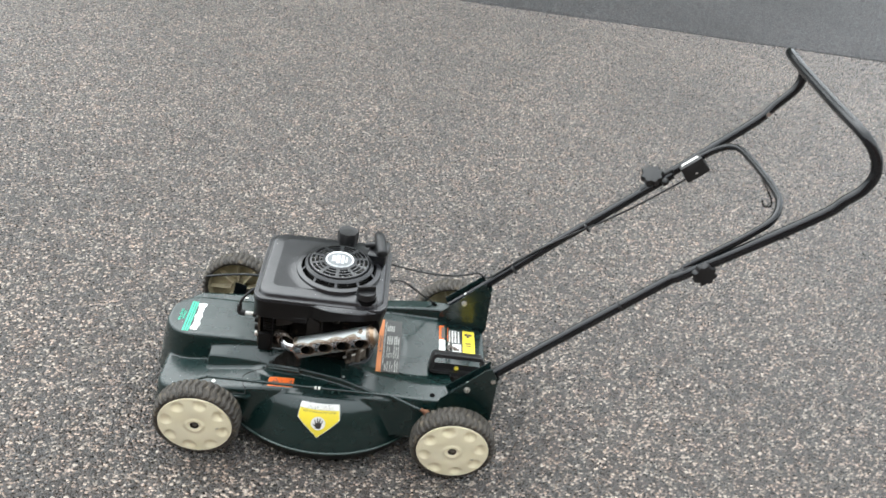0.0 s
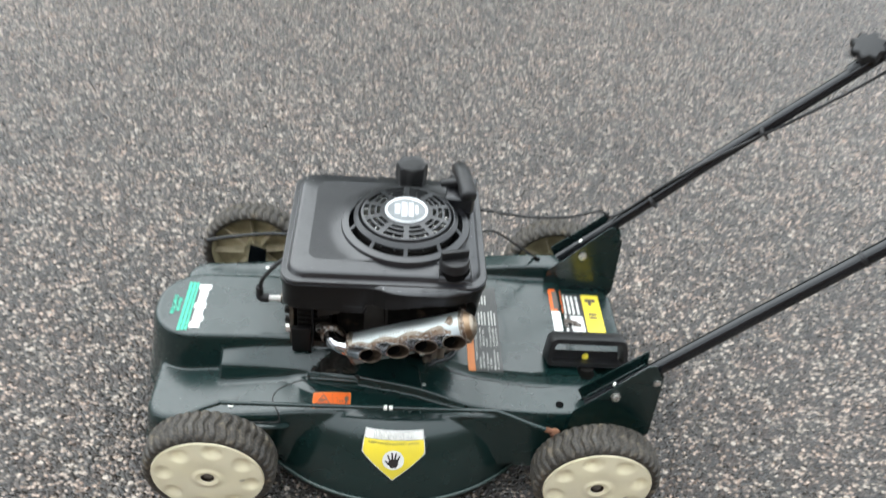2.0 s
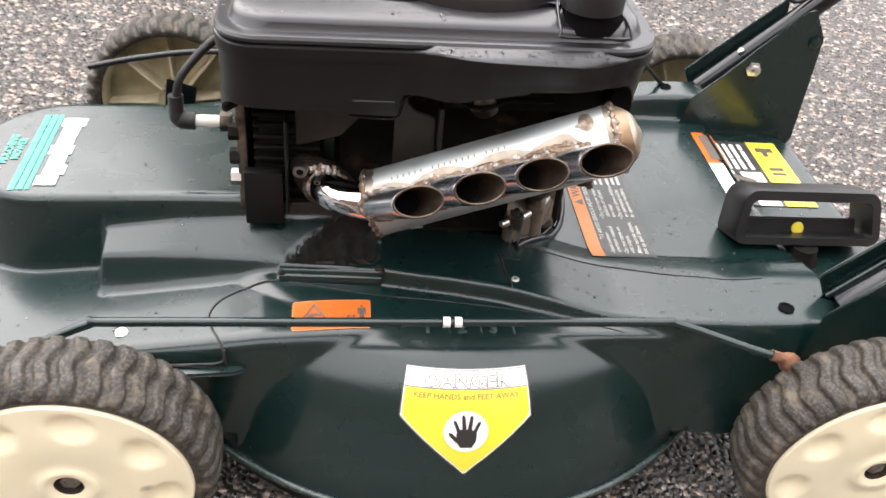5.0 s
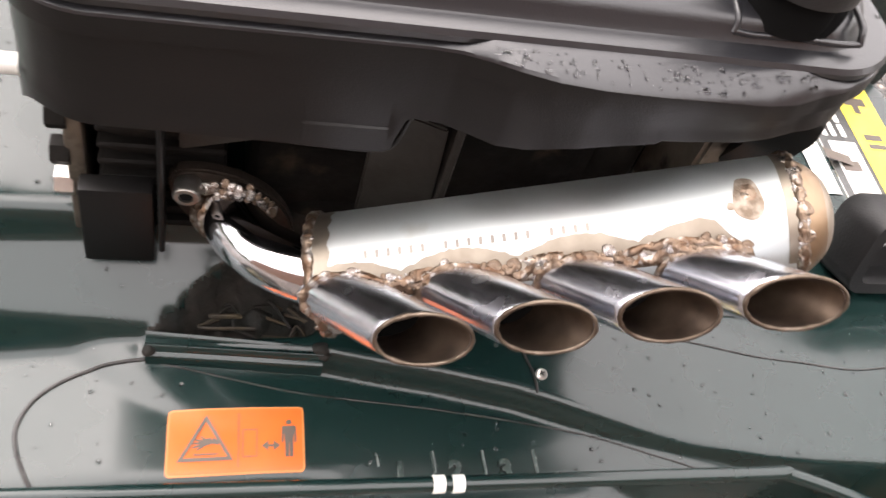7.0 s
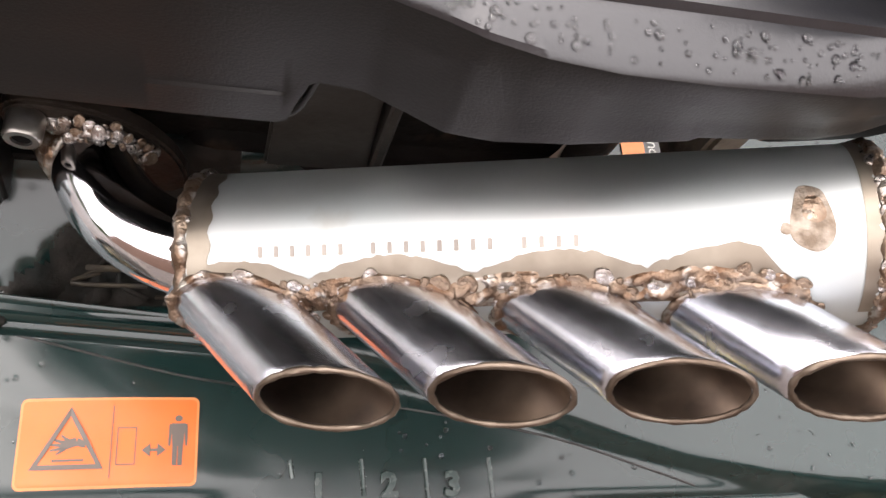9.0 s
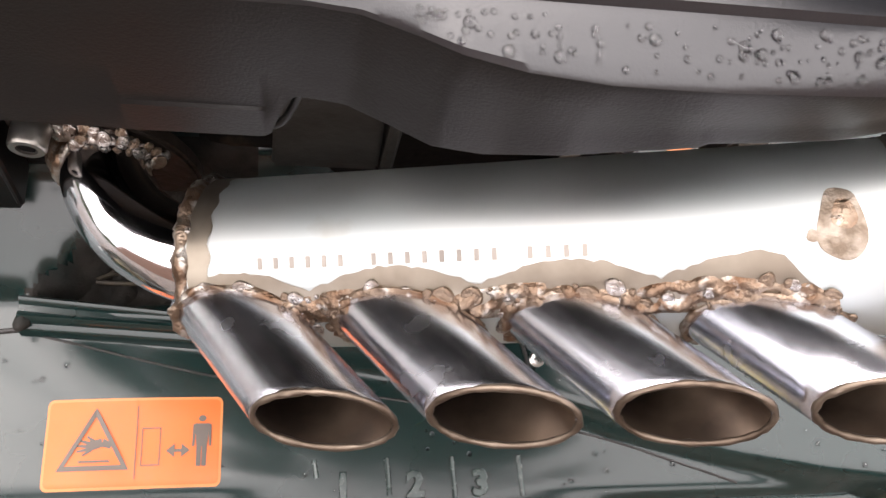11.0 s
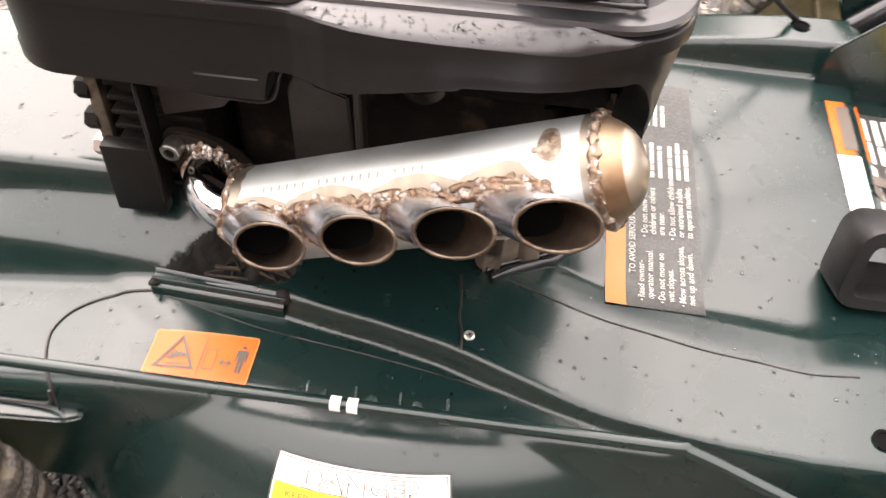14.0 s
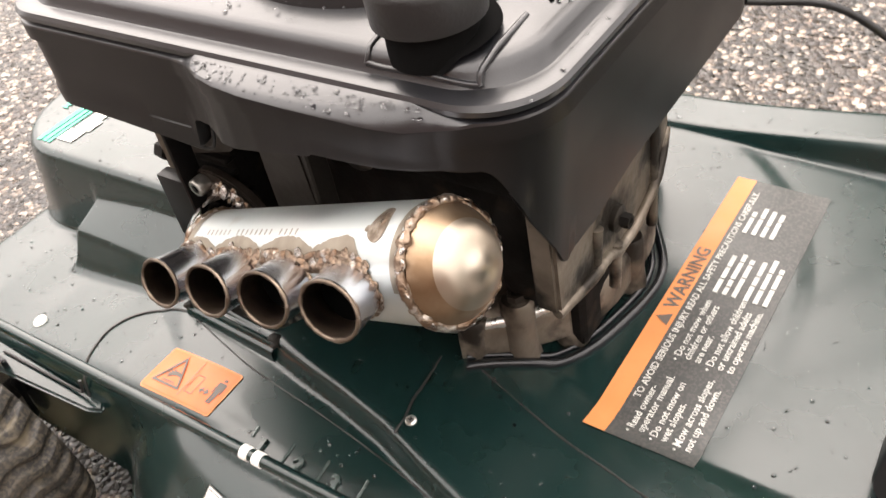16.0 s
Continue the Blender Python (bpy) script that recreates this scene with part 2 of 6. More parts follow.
ORANGE_FADED = mat("faded_orange_decal", (0.60, 0.215, 0.07), 0.42, base2=(0.54, 0.19, 0.058), scale=30)
YELLOW = mat("yellow_decal", (0.82, 0.66, 0.04), 0.32, base2=(0.76, 0.62, 0.06), scale=30)
WHITE = mat("white_decal", (0.78, 0.78, 0.75), 0.36, base2=(0.72, 0.72, 0.68), scale=60)
PRINT = mat("worn_white_print", (0.56, 0.56, 0.52), 0.45, base2=(0.42, 0.42, 0.39), scale=120)
INK = mat("black_ink", (0.018, 0.016, 0.015), 0.4)
PRINT_GREY = mat("faded_grey_print", (0.15, 0.145, 0.135), 0.45)
PRINT_OLIVE = mat("faded_black_print_on_yellow", (0.24, 0.20, 0.05), 0.45)
INK_SOFT = mat("worn_grey_ink", (0.085, 0.068, 0.056), 0.45)
DECAL_BLACK = mat("black_decal_film", (0.030, 0.033, 0.032), 0.30, base2=(0.044, 0.046, 0.044), scale=40, fine=(0.065, 0.062, 0.058))
MINT = mat("green_decal", (0.04, 0.42, 0.27), 0.35, base2=(0.05, 0.46, 0.3), scale=40)
CERAMIC = mat("white_spark_plug_ceramic", (0.75, 0.74, 0.70), 0.2)
SILVER = mat("brushed_silver_badge", (0.62, 0.63, 0.64), 0.3, 0.8, scale=60)
SCREEN = mat("grey_fan_screen", (0.17, 0.18, 0.185), 0.3, scale=30)
WHITE_BAND = mat("white_paint_band", (0.74, 0.73, 0.68), 0.5)
BRICK = mat("dark_brick", (0.10, 0.055, 0.04), 0.85, base2=(0.15, 0.085, 0.06), scale=3, bump=0.3, bump_scale=40)
TREES = mat("far_tree_line", (0.020, 0.034, 0.014), 0.9, base2=(0.045, 0.06, 0.03), scale=1.2)


def water_material():
    m = bpy.data.materials.new("clear_water")
    m.use_nodes = True
    b = m.node_tree.nodes["Principled BSDF"]
    b.inputs["Transmission Weight"].default_value = 1.0
    b.inputs["Roughness"].default_value = 0.02
    b.inputs["IOR"].default_value = 1.33
    return m


WATER = water_material()


# ---- mesh helpers ----
def mesh_of(name, verts, faces, smooth=True):
    me = bpy.data.meshes.new(name)
    me.from_pydata([tuple(map(float, v)) for v in verts], [], [tuple(f) for f in faces])
    me.validate()
    me.update()
    if smooth:
        me.polygons.foreach_set("use_smooth", [True] * len(me.polygons))
    return me


def part(name, me, material, parent, label="", kind="", at=None):
    """Links a mesh or a bmesh as one object under its thing or part."""
    if isinstance(me, bmesh.types.BMesh):
        bm, me = me, bpy.data.meshes.new(name)
        bm.to_mesh(me)
        bm.free()
    ob = new(name, me)
    if material and not me.materials:
        me.materials.append(material)
    ob.parent = parent
    if at is not None:
        ob.matrix_basis = at
    return tagged(ob, label=label, kind=kind)


def sharp(me, degrees=40):
    me.set_sharp_from_angle(angle=radians(degrees))
    return me


def grid_faces(rows, cols, wrap_cols=False, wrap_rows=False, flip=False):
    out = []
    for i in range(rows if wrap_rows else rows - 1):
        for j in range(cols if wrap_cols else cols - 1):
            a, b = i * cols + j, i * cols + (j + 1) % cols
            c, d = ((i + 1) % rows) * cols + (j + 1) % cols, ((i + 1) % rows) * cols + j
            out.append((a, d, c, b) if flip else (a, b, c, d))
    return out


def loft(name, rings, caps=(False, False), closed=True, smooth=True, flip=False):
    """Skins a list of equal rings of points."""
    k = len(rings[0])
    verts = [p for ring in rings for p in ring]
    faces = grid_faces(len(rings), k, wrap_cols=closed, flip=flip)
    if caps[0]:
        faces.append(tuple(range(k)) if flip else tuple(reversed(range(k))))
    if caps[1]:
        tail = [(len(rings) - 1) * k + j for j in range(k)]
        faces.append(tuple(reversed(tail)) if flip else tuple(tail))
    return mesh_of(name, verts, faces, smooth)


def glide(points, per=8):
    """A Catmull-Rom curve through the points."""
    p = [Vector(q) for q in points]
    p = [p[0] * 2 - p[1]] + p + [p[-1] * 2 - p[-2]]
    out = []
    for i in range(1, len(p) - 2):
        for k in range(per):
            t = k / per
            out.append(0.5 * (2 * p[i] + (p[i + 1] - p[i - 1]) * t + (2 * p[i - 1] - 5 * p[i] + 4 * p[i + 1] - p[i + 2]) * t * t
                              + (3 * p[i] - p[i - 1] - 3 * p[i + 1] + p[i + 2]) * t ** 3))
    return out + [p[-2]]


def tube(name, points, radius, segs=14, per=8, caps=True, wobble=0.0, rnd=None):
    """A round tube along a curve; radius may be a list, one for each point of the curve."""
    line = glide(points, per) if per else [Vector(q) for q in points]
    up = Vector((0, 0, 1))
    rings, side = [], None
    for i, q in enumerate(line):
        d = (line[min(i + 1, len(line) - 1)] - line[max(i - 1, 0)]).normalized()
        side = (up.cross(d) if abs(d.z) < 0.95 else Vector((1, 0, 0)).cross(d)) if side is None else side - d * side.dot(d)
        side = side.normalized()
        other = d.cross(side)
        r = radius[min(i, len(radius) - 1)] if isinstance(radius, (list, tuple)) else radius
        ring = []
        for k in range(segs):
            a = 2 * math.pi * k / segs
            rr = r * (1 + (rnd.uniform(-wobble, wobble) if wobble else 0))
            ring.append(q + (side * math.cos(a) + other * math.sin(a)) * rr)
        rings.append(ring)
    return sharp(loft(name, rings, (caps, caps), flip=False), 60)


def lathe(name, profile, segs=32, caps=(True, True), m=None, angle=40):
    """Turns a profile of (radius, height) about z."""
    rings = [[Vector((r * math.cos(2 * math.pi * k / segs), r * math.sin(2 * math.pi * k / segs), h)) for k in range(segs)] for r, h in profile]
    me = loft(name, rings, caps, flip=False)
    if m is not None:
        me.transform(m)
    return sharp(me, angle)


def rounded_box(name, size, bevel=0.003, segs=2, m=None, taper=None):
    bm = bmesh.new()
    bmesh.ops.create_cube(bm, size=1)
    bmesh.ops.scale(bm, verts=bm.verts, vec=size)
    if taper:
        for v in bm.verts:
            if v.co.z > 0:
                v.co.x *= taper[0]
                v.co.y *= taper[1]
    bmesh.ops.bevel(bm, geom=bm.edges[:], offset=bevel, segments=segs, affect="EDGES", profile=0.6)
    me = bpy.data.meshes.new(name)
    bm.to_mesh(me)
    bm.free()
    if m is not None:
        me.transform(m)
    me.polygons.foreach_set("use_smooth", [True] * len(me.polygons))
    return sharp(me, 35)


def prism(name, outline, m, depth, bevel=0.001):
    """A plate of the outline (x, y), depth thick along its z, in the pose m."""
    bm = bmesh.new()
    low = [bm.verts.new((x, y, 0)) for x, y in outline]
    face = bm.faces.new(low)
    top = bmesh.ops.extrude_face_region(bm, geom=[face])
    bmesh.ops.translate(bm, verts=[v for v in top["geom"] if isinstance(v, bmesh.types.BMVert)], vec=(0, 0, depth))
    bmesh.ops.recalc_face_normals(bm, faces=bm.faces[:])
    if bevel:
        bmesh.ops.bevel(bm, geom=bm.edges[:], offset=bevel, segments=2, affect="EDGES")
    me = bpy.data.meshes.new(name)
    bm.to_mesh(me)
    bm.free()
    me.transform(m)
    me.polygons.foreach_set("use_smooth", [True] * len(me.polygons))
    return sharp(me, 35)


def rounded_outline(x0, x1, y0, y1, radii, n=10):
    """A rounded rectangle from (x0, y0) anticlockwise, with the radius of each corner."""
    out = []
    for (cx, cy, sx, sy, a0), r in zip(((x0, y0, 1, 1, 180), (x1, y0, -1, 1, 270), (x1, y1, -1, -1, 0), (x0, y1, 1, -1, 90)), radii):
        for k in range(n + 1):
            a = radians(a0 + 90 * k / n)
            out.append((cx + sx * r + r * math.cos(a), cy + sy * r + r * math.sin(a)))
    return out


def axes(origin, x_dir, y_dir):
    """A pose with its x along x_dir and its y towards y_dir."""
    x = Vector(x_dir).normalized()
    z = x.cross(Vector(y_dir)).normalized()
    y = z.cross(x)
    return Matrix(((x.x, y.x, z.x, origin[0]), (x.y, y.y, z.y, origin[1]), (x.z, y.z, z.z, origin[2]), (0, 0, 0, 1)))


def aim(origin, z_dir):
    return Matrix.Translation(origin) @ Vector(z_dir).to_track_quat("Z", "Y").to_matrix().to_4x4()


def hexhead(name, r, h, m):
    return lathe(name, [(r * 0.55, h * 0.75), (r * 0.6, h), (r * 0.95, h), (r, h * 0.85), (r, 0)], 6, (True, True), m, 30)


# ---- ground ----
def ground_sheet():
    me = mesh_of("ground", [(-60, -60, 0), (60, -60, 0), (60, 60, 0), (-60, 60, 0)], [(0, 1, 2, 3)])
    ob = part("ground", me, ASPHALT, None)
    return tagged(ob, "damp weathered asphalt drive with exposed pale chippings", "ground", kind="structure")


def road_strip():
    rnd = random.Random(4)
    n, front, back = 120, [], []
    for i in range(n + 1):
        x = -30 + 60 * i / n
        front.append((x, 4.06 - 0.02 * x + rnd.uniform(-0.012, 0.012), 0))
        back.append((x, 12.0, 0.006))
    verts = front + [(x, y + 0.008, 0.006) for x, y, _ in front] + back
    ob = part("road", mesh_of("road", verts, grid_faces(3, n + 1), False), ROAD, None)
    return tagged(ob, "smooth dark damp asphalt road beyond the drive", "road", kind="structure")


def chippings():
    """Loose and proud pale chips over the drive, as one object."""
    rnd = random.Random(11)
    verts, faces = [], []
    for _ in range(9000):
        x, y = rnd.uniform(-1.3, 2.2), rnd.uniform(-0.55, 2.6)
        s = rnd.uniform(0.0010, 0.0026)
        a = rnd.uniform(0, 6.28)
        h = s * rnd.uniform(0.3, 0.7)
        k = len(verts)
        for j in range(5):
            b = a + j * 1.2566 + rnd.uniform(-0.3, 0.3)
            q = s * rnd.uniform(0.75, 1.2)
            verts.append((x + q * math.cos(b), y + q * math.sin(b), -0.0005))
        for j in range(5):
            vx, vy, _ = verts[k + j]
            verts.append((x + (vx - x) * 0.6, y + (vy - y) * 0.6, h * rnd.uniform(0.7, 1.1)))
        for j in range(5):
            faces.append((k + j, k + (j + 1) % 5, k + 5 + (j + 1) % 5, k + 5 + j))
        faces.append(tuple(k + 5 + j for j in range(5)))
    m = bpy.data.materials.new("pale_stone_chip")
    m.use_nodes = True
    n, l = m.node_tree.nodes, m.node_tree.links
    g = n.new("ShaderNodeNewGeometry")
    cr = n.new("ShaderNodeValToRGB")
    cr.color_ramp.elements[0].color, cr.color_ramp.elements[1].color = (0.085, 0.070, 0.057, 1), (0.48, 0.42, 0.355, 1)
    cr.color_ramp.elements.new(0.7).color = (0.24, 0.20, 0.165, 1)
    l.new(g.outputs["Random Per Island"], cr.inputs[0])
    l.new(cr.outputs[0], n["Principled BSDF"].inputs["Base Color"])
    n["Principled BSDF"].inputs["Roughness"].default_value = 0.4
    ob = part("gravel_chips", mesh_of("gravel_chips", verts, faces, False), m, None)
    return tagged(ob, "small pale stone chips set in the asphalt", "gravel", kind="stuff")


def unseen_trees():
    """A plain far belt of unseen trees round the drive, behind the camera and beyond the road, added for reflections.
    """
    rnd = random.Random(2)
    n, low, high = 180, [], []
    for i in range(n):
        a = 2 * math.pi * i / n
        r = 26 - 11 * max(0.0, math.sin(a)) + 1.5 * math.sin(3 * a)
        # raised straight ahead to darken what the deck and cover reflect
        ahead = math.exp(-((math.degrees(a) - 94) / 17) ** 2)
        h = r * math.tan(radians(6 + 38 * ahead)) + 0.8 * math.sin(5 * a + 1) + 0.7 * math.sin(17 * a) + rnd.uniform(-0.4, 0.4)
        low.append((r * math.cos(a), r * math.sin(a), -0.2))
        high.append((r * math.cos(a), r * math.sin(a), h))
    ob = part("backdrop", mesh_of("backdrop", low + high, grid_faces(2, n, wrap_cols=True)), TREES, None)
    return tagged(ob, "unseen far dark belt of trees added round the drive", "trees", kind="structure")


def shading_wall():
    """A plain unseen wall, added behind the camera to cut light and darken reflections."""
    me = rounded_box("wall_unseen", (30.0, 0.35, 4.6), 0.02, 1, pose(-1.0, -6.0, 2.3, 0, 0, 4))
    return tagged(part("wall_unseen", me, BRICK, None), "unseen dark brick wall added behind the drive to cut light", "wall", kind="structure")


shading_wall()
ground_sheet()
road_strip()
chippings()
unseen_trees()

# ---- the mower ----
mower = new("lawn_mower")
tagged(mower, "dark green push mower with four-tip chrome exhaust on wet asphalt", "lawn mower")

HUB = (0.29, 0.288)  # the blade housing's middle


def sd_box(x, y, x0, x1, y0, y1, r):
    """Signed distance to a rounded rectangle."""
    qx = np.abs(x - (x0 + x1) / 2) - (x1 - x0) / 2 + r
    qy = np.abs(y - (y0 + y1) / 2) - (y1 - y0) / 2 + r
    return np.hypot(np.maximum(qx, 0), np.maximum(qy, 0)) + np.minimum(np.maximum(qx, qy), 0) - r


def step(v, a, b):
    t = np.clip((v - a) / (b - a), 0, 1)
    return t * t * (3 - 2 * t)


def roll_off(sd, r, slope):
    """How far an edge has dropped at a signed distance: a rounded shoulder, then a wall."""
    t = np.clip(sd + r, 0, r * 0.999)
    return r - np.sqrt(np.maximum(r * r - t * t, 0)) + np.maximum(sd, 0) * slope


def fillet(a, b, k):
    """The higher of two surfaces, with a soft hollow of about k where they meet."""
    return np.maximum(a, b) + np.maximum(k - np.abs(a - b), 0) ** 2 / (4 * k)


# the housing's section from its flat top over the shoulder to the lip, smoothed
PROFILE_R = np.arange(0, 0.320, 0.001)
PROFILE_Z = np.interp(PROFILE_R, [0, 0.190, 0.205, 0.216, 0.226, 0.236, 0.246, 0.256, 0.263, 0.269, 0.275, 0.280, 0.284],
                      [0.1675, 0.1668, 0.1652, 0.1622, 0.1572, 0.1490, 0.1375, 0.1200, 0.1045, 0.087, 0.067, 0.046, 0.02])
for _ in range(10):
    PROFILE_Z[1:-1] = (PROFILE_Z[:-2] + 2 * PROFILE_Z[1:-1] + PROFILE_Z[2:]) / 4


# the front edge of the raised strip beside the engine, and the seam at its back
EDGE_X = [0.136, 0.180, 0.225, 0.255, 0.280, 0.320, 0.350, 0.385, 0.415, 0.450, 0.480, 0.520]
EDGE_Y = [0.1560, 0.1520, 0.1480, 0.1415, 0.1370, 0.1275, 0.1170, 0.1065, 0.0985, 0.0915, 0.0875, 0.0840]
BACK_X, BACK_Y = [0.330, 0.350, 0.400, 0.435, 0.465, 0.495, 0.523, 0.550], [0.200, 0.184, 0.169, 0.160, 0.152, 0.147, 0.1425, 0.144]


def deck_raw(x, y):
    r = np.hypot(x - HUB[0], y - HUB[1])
    housing = np.interp(r, PROFILE_R, PROFILE_Z)
    fall = np.interp(x, [-0.12, -0.05, 0.02, 0.08, 0.13, 0.20, 0.34], [0.136, 0.140, 0.1465, 0.154, 0.1615, 0.1665, 0.1665])
    front = fall - roll_off(sd_box(x, y, -0.118, 0.34, 0.083, 0.493, 0.045), 0.016, 9)
    rise = step(x, 0.34, 0.57) * 0.020
    rear = 0.166 - roll_off(sd_box(x, y, 0.25, 0.60, 0.083, 0.493, 0.02), 0.010, 9)
    # the raised strip: a rounded front edge, flat, then a soft fall to the tray behind its seam
    edge = np.interp(x, EDGE_X, EDGE_Y)
    back = np.interp(x, BACK_X, BACK_Y)
    strip = 0.1755 + 0.0055 * step(x, 0.15, 0.24) - 0.0085 * step(x, 0.335, 0.42) + 0.35 * rise - roll_off(edge - y, 0.0055, 6.0) - 0.0085 * step(y - back, -0.004, 0.046) - 0.25 * np.maximum(y - back - 0.030, 0)
    strip = strip - 25 * np.maximum(0.1425 - x, 0) - 9 * np.maximum(x - 0.605, 0) - 9 * np.maximum(y - 0.30, 0)
    far_rail = 0.171 + rise - roll_off(sd_box(x, y, 0.30, 0.605, 0.449, 0.492, 0.006), 0.006, 2.6)
    rc = np.hypot(x - 0.30, y - 0.283)
    tray = 0.166 - 0.0085 * step(rc, 0.190, 0.236) - 0.02 * np.maximum(x - 0.535, 0)
    tray = tray - roll_off(sd_box(x, y, 0.40, 0.70, 0.138, 0.440, 0.035), 0.012, 6)
    nose = 0.206 + 0.004 * step(x, -0.13, 0.1) - roll_off(sd_box(x, y, -0.131, 0.30, 0.205, 0.372, 0.075), 0.010, 6.0)
    # the wedge in front of the engine: a ridge, a face tilted to the side, and a steep front
    ridge_y = np.interp(x, [-0.006, 0.054, 0.10], [0.201, 0.212, 0.2125])
    ridge_z = np.interp(x, [-0.006, 0.054, 0.12], [0.182, 0.197, 0.201])
    front_y = np.interp(x, [0.0, 0.07, 0.14], [0.1735, 0.1710, 0.1660])
    front_z = np.interp(x, [0.0, 0.07, 0.14], [0.1715, 0.1725, 0.1725])
    wedge = ridge_z - (ridge_z - front_z) * np.clip((ridge_y - y) / (ridge_y - front_y), 0, 1) - roll_off(front_y - y, 0.004, 1.9)
    wedge = wedge - 9 * np.maximum(-0.005 - x, 0) - 6 * np.maximum(x - 0.146 - 1.2 * np.maximum(y - 0.166, 0), 0) - 9 * np.maximum(y - 0.3, 0)
    front = fillet(front, wedge, 0.010)
    z = np.maximum.reduce([housing, fillet(front, strip, 0.004), rear, far_rail, tray, nose])
    # the ragged burnt opening under the exhaust
    pit = sd_box(x, y, 0.143, 0.224, 0.1605, 0.190 + 0.10 * np.clip(x - 0.17, 0, 0.1), 0.010)
    pit = np.maximum(pit, 0.6 * (0.141 + 1.25 * (y - 0.163) - x))
    pit = pit + 0.0022 * np.sin(x * 420 + 2 * np.sin(y * 500)) * step(y, 0.164, 0.170) + 0.0012 * np.sin(x * 900 + y * 700) * step(y, 0.164, 0.170)
    return z - 0.022 * (1 - step(pit, -0.007, 0.002)) * (z > 0.12)


STEP = 0.00165
GX, GY = np.arange(-0.150, 0.722, STEP), np.arange(-0.006, 0.586, STEP)
GZ = deck_raw(*np.meshgrid(GX, GY, indexing="ij"))
for _ in range(3):  # pressed sheet has no sharp folds
    pad = np.pad(GZ, 1, mode="edge")
    GZ = (pad[:-2, 1:-1] + pad[2:, 1:-1] + pad[1:-1, :-2] + pad[1:-1, 2:] + 2 * pad[1:-1, 1:-1]) / 6


def deck_z(x, y):
    i, j = (x - GX[0]) / STEP, (y - GY[0]) / STEP
    i, j = min(max(i, 0), len(GX) - 1.001), min(max(j, 0), len(GY) - 1.001)
    a, b = int(i), int(j)
    u, v = i - a, j - b
    return float(GZ[a, b] * (1 - u) * (1 - v) + GZ[a + 1, b] * u * (1 - v) + GZ[a, b + 1] * (1 - u) * v + GZ[a + 1, b + 1] * u * v)


def on_deck(x, y, lift=0.0):
    """A point of the deck's skin, lifted along its normal."""
    h = 0.004
    nx, ny = (deck_z(x - h, y) - deck_z(x + h, y)) / (2 * h), (deck_z(x, y - h) - deck_z(x, y + h)) / (2 * h)
    k = lift / math.sqrt(1 + nx * nx + ny * ny)
    return Vector((x + nx * k, y + ny * k, deck_z(x, y) + k))


def deck_mesh():
    floor = 0.070
    index, verts, faces = {}, [], []
    keep = GZ > floor
    for i in range(len(GX) - 1):
        for j in range(len(GY) - 1):
            if keep[i, j] or keep[i + 1, j] or keep[i, j + 1] or keep[i + 1, j + 1]:
                f = []
                for a, b in ((i, j), (i + 1, j), (i + 1, j + 1), (i, j + 1)):
                    if (a, b) not in index:
                        index[a, b] = len(verts)
                        r = math.hypot(GX[a] - HUB[0], GY[b] - HUB[1])
                        low = 0.045 if r < 0.284 else floor
                        px, py = GX[a], GY[b]
                        if 0.2785 < r < 0.30 and GZ[a, b] < 0.062:
                            px, py = HUB[0] + (px - HUB[0]) * 0.281 / r, HUB[1] + (py - HUB[1]) * 0.281 / r
                        verts.append((px, py, max(GZ[a, b], low)))
                    f.append(index[a, b])
                faces.append(f)
    return mesh_of("deck", verts, faces)


deck = part("deck", deck_mesh(), GREEN, mower, "wet glossy dark green pressed steel deck")
# soot burnt into the paint round the opening under the exhaust
deck.data.materials.append(SOOT)
for face in deck.data.polygons:
    x, y, z = face.center
    ragged = 0.006 * noise.noise(Vector((x * 70, y * 70, 0.0))) + 0.003 * noise.noise(Vector((x * 220, y * 220, 4.0)))
    if max(sd_box(x, y, 0.136, 0.224, 0.1630, 0.30, 0.012), 0.7 * (0.136 + 1.3 * (y - 0.163) - x)) + ragged < 0:
        face.material_index = 1


def on_housing(a, r, lift=0.0):
    """A point of the blade housing at a bearing (radians, 0 towards the viewer's side) and radius."""
    x, y = HUB[0] + r * math.sin(a), HUB[1] - r * math.cos(a)
    return on_deck(x, y, lift)


def housing_skirt():
    """The rolled lip of the housing and the dark skirt under it."""
    lip, skirt, band = [], [], []
    for k in range(91):
        a = radians(-75 + 150 * k / 90)
        s, c = math.sin(a), math.cos(a)
        lip.append((HUB[0] + 0.2825 * s, HUB[1] - 0.2825 * c, 0.044))
        band.append([(HUB[0] + (r + 0.0012) * s, HUB[1] - (r + 0.0012) * c, z) for r, z in ((0.2680, 0.0850), (0.2715, 0.0770), (0.2750, 0.066), (0.2780, 0.054), (0.2795, 0.044))])
        skirt.append([(HUB[0] + r * s, HUB[1] - r * c, z) for r, z in ((0.279, 0.044), (0.272, 0.04), (0.271, 0.014), (0.266, 0.014))])
    part("housing_band", loft("housing_band", band, closed=False, flip=True), GREEN, mower, "lower edge of the blade housing")
    part("housing_lip", tube("housing_lip", lip, 0.0034, 8, 0), GREEN_WORN_LIT, mower, "rolled lower edge of the housing, worn bright")
    part("housing_skirt", loft("housing_skirt", skirt, closed=False), GREEN_DARK, mower, "dirty scraped lower skirt")


housing_skirt()


def draped_line(points, per=10, lift=0.0):
    return [on_deck(p.x, p.y, lift) for p in glide([(x, y, 0) for x, y in points], per)]


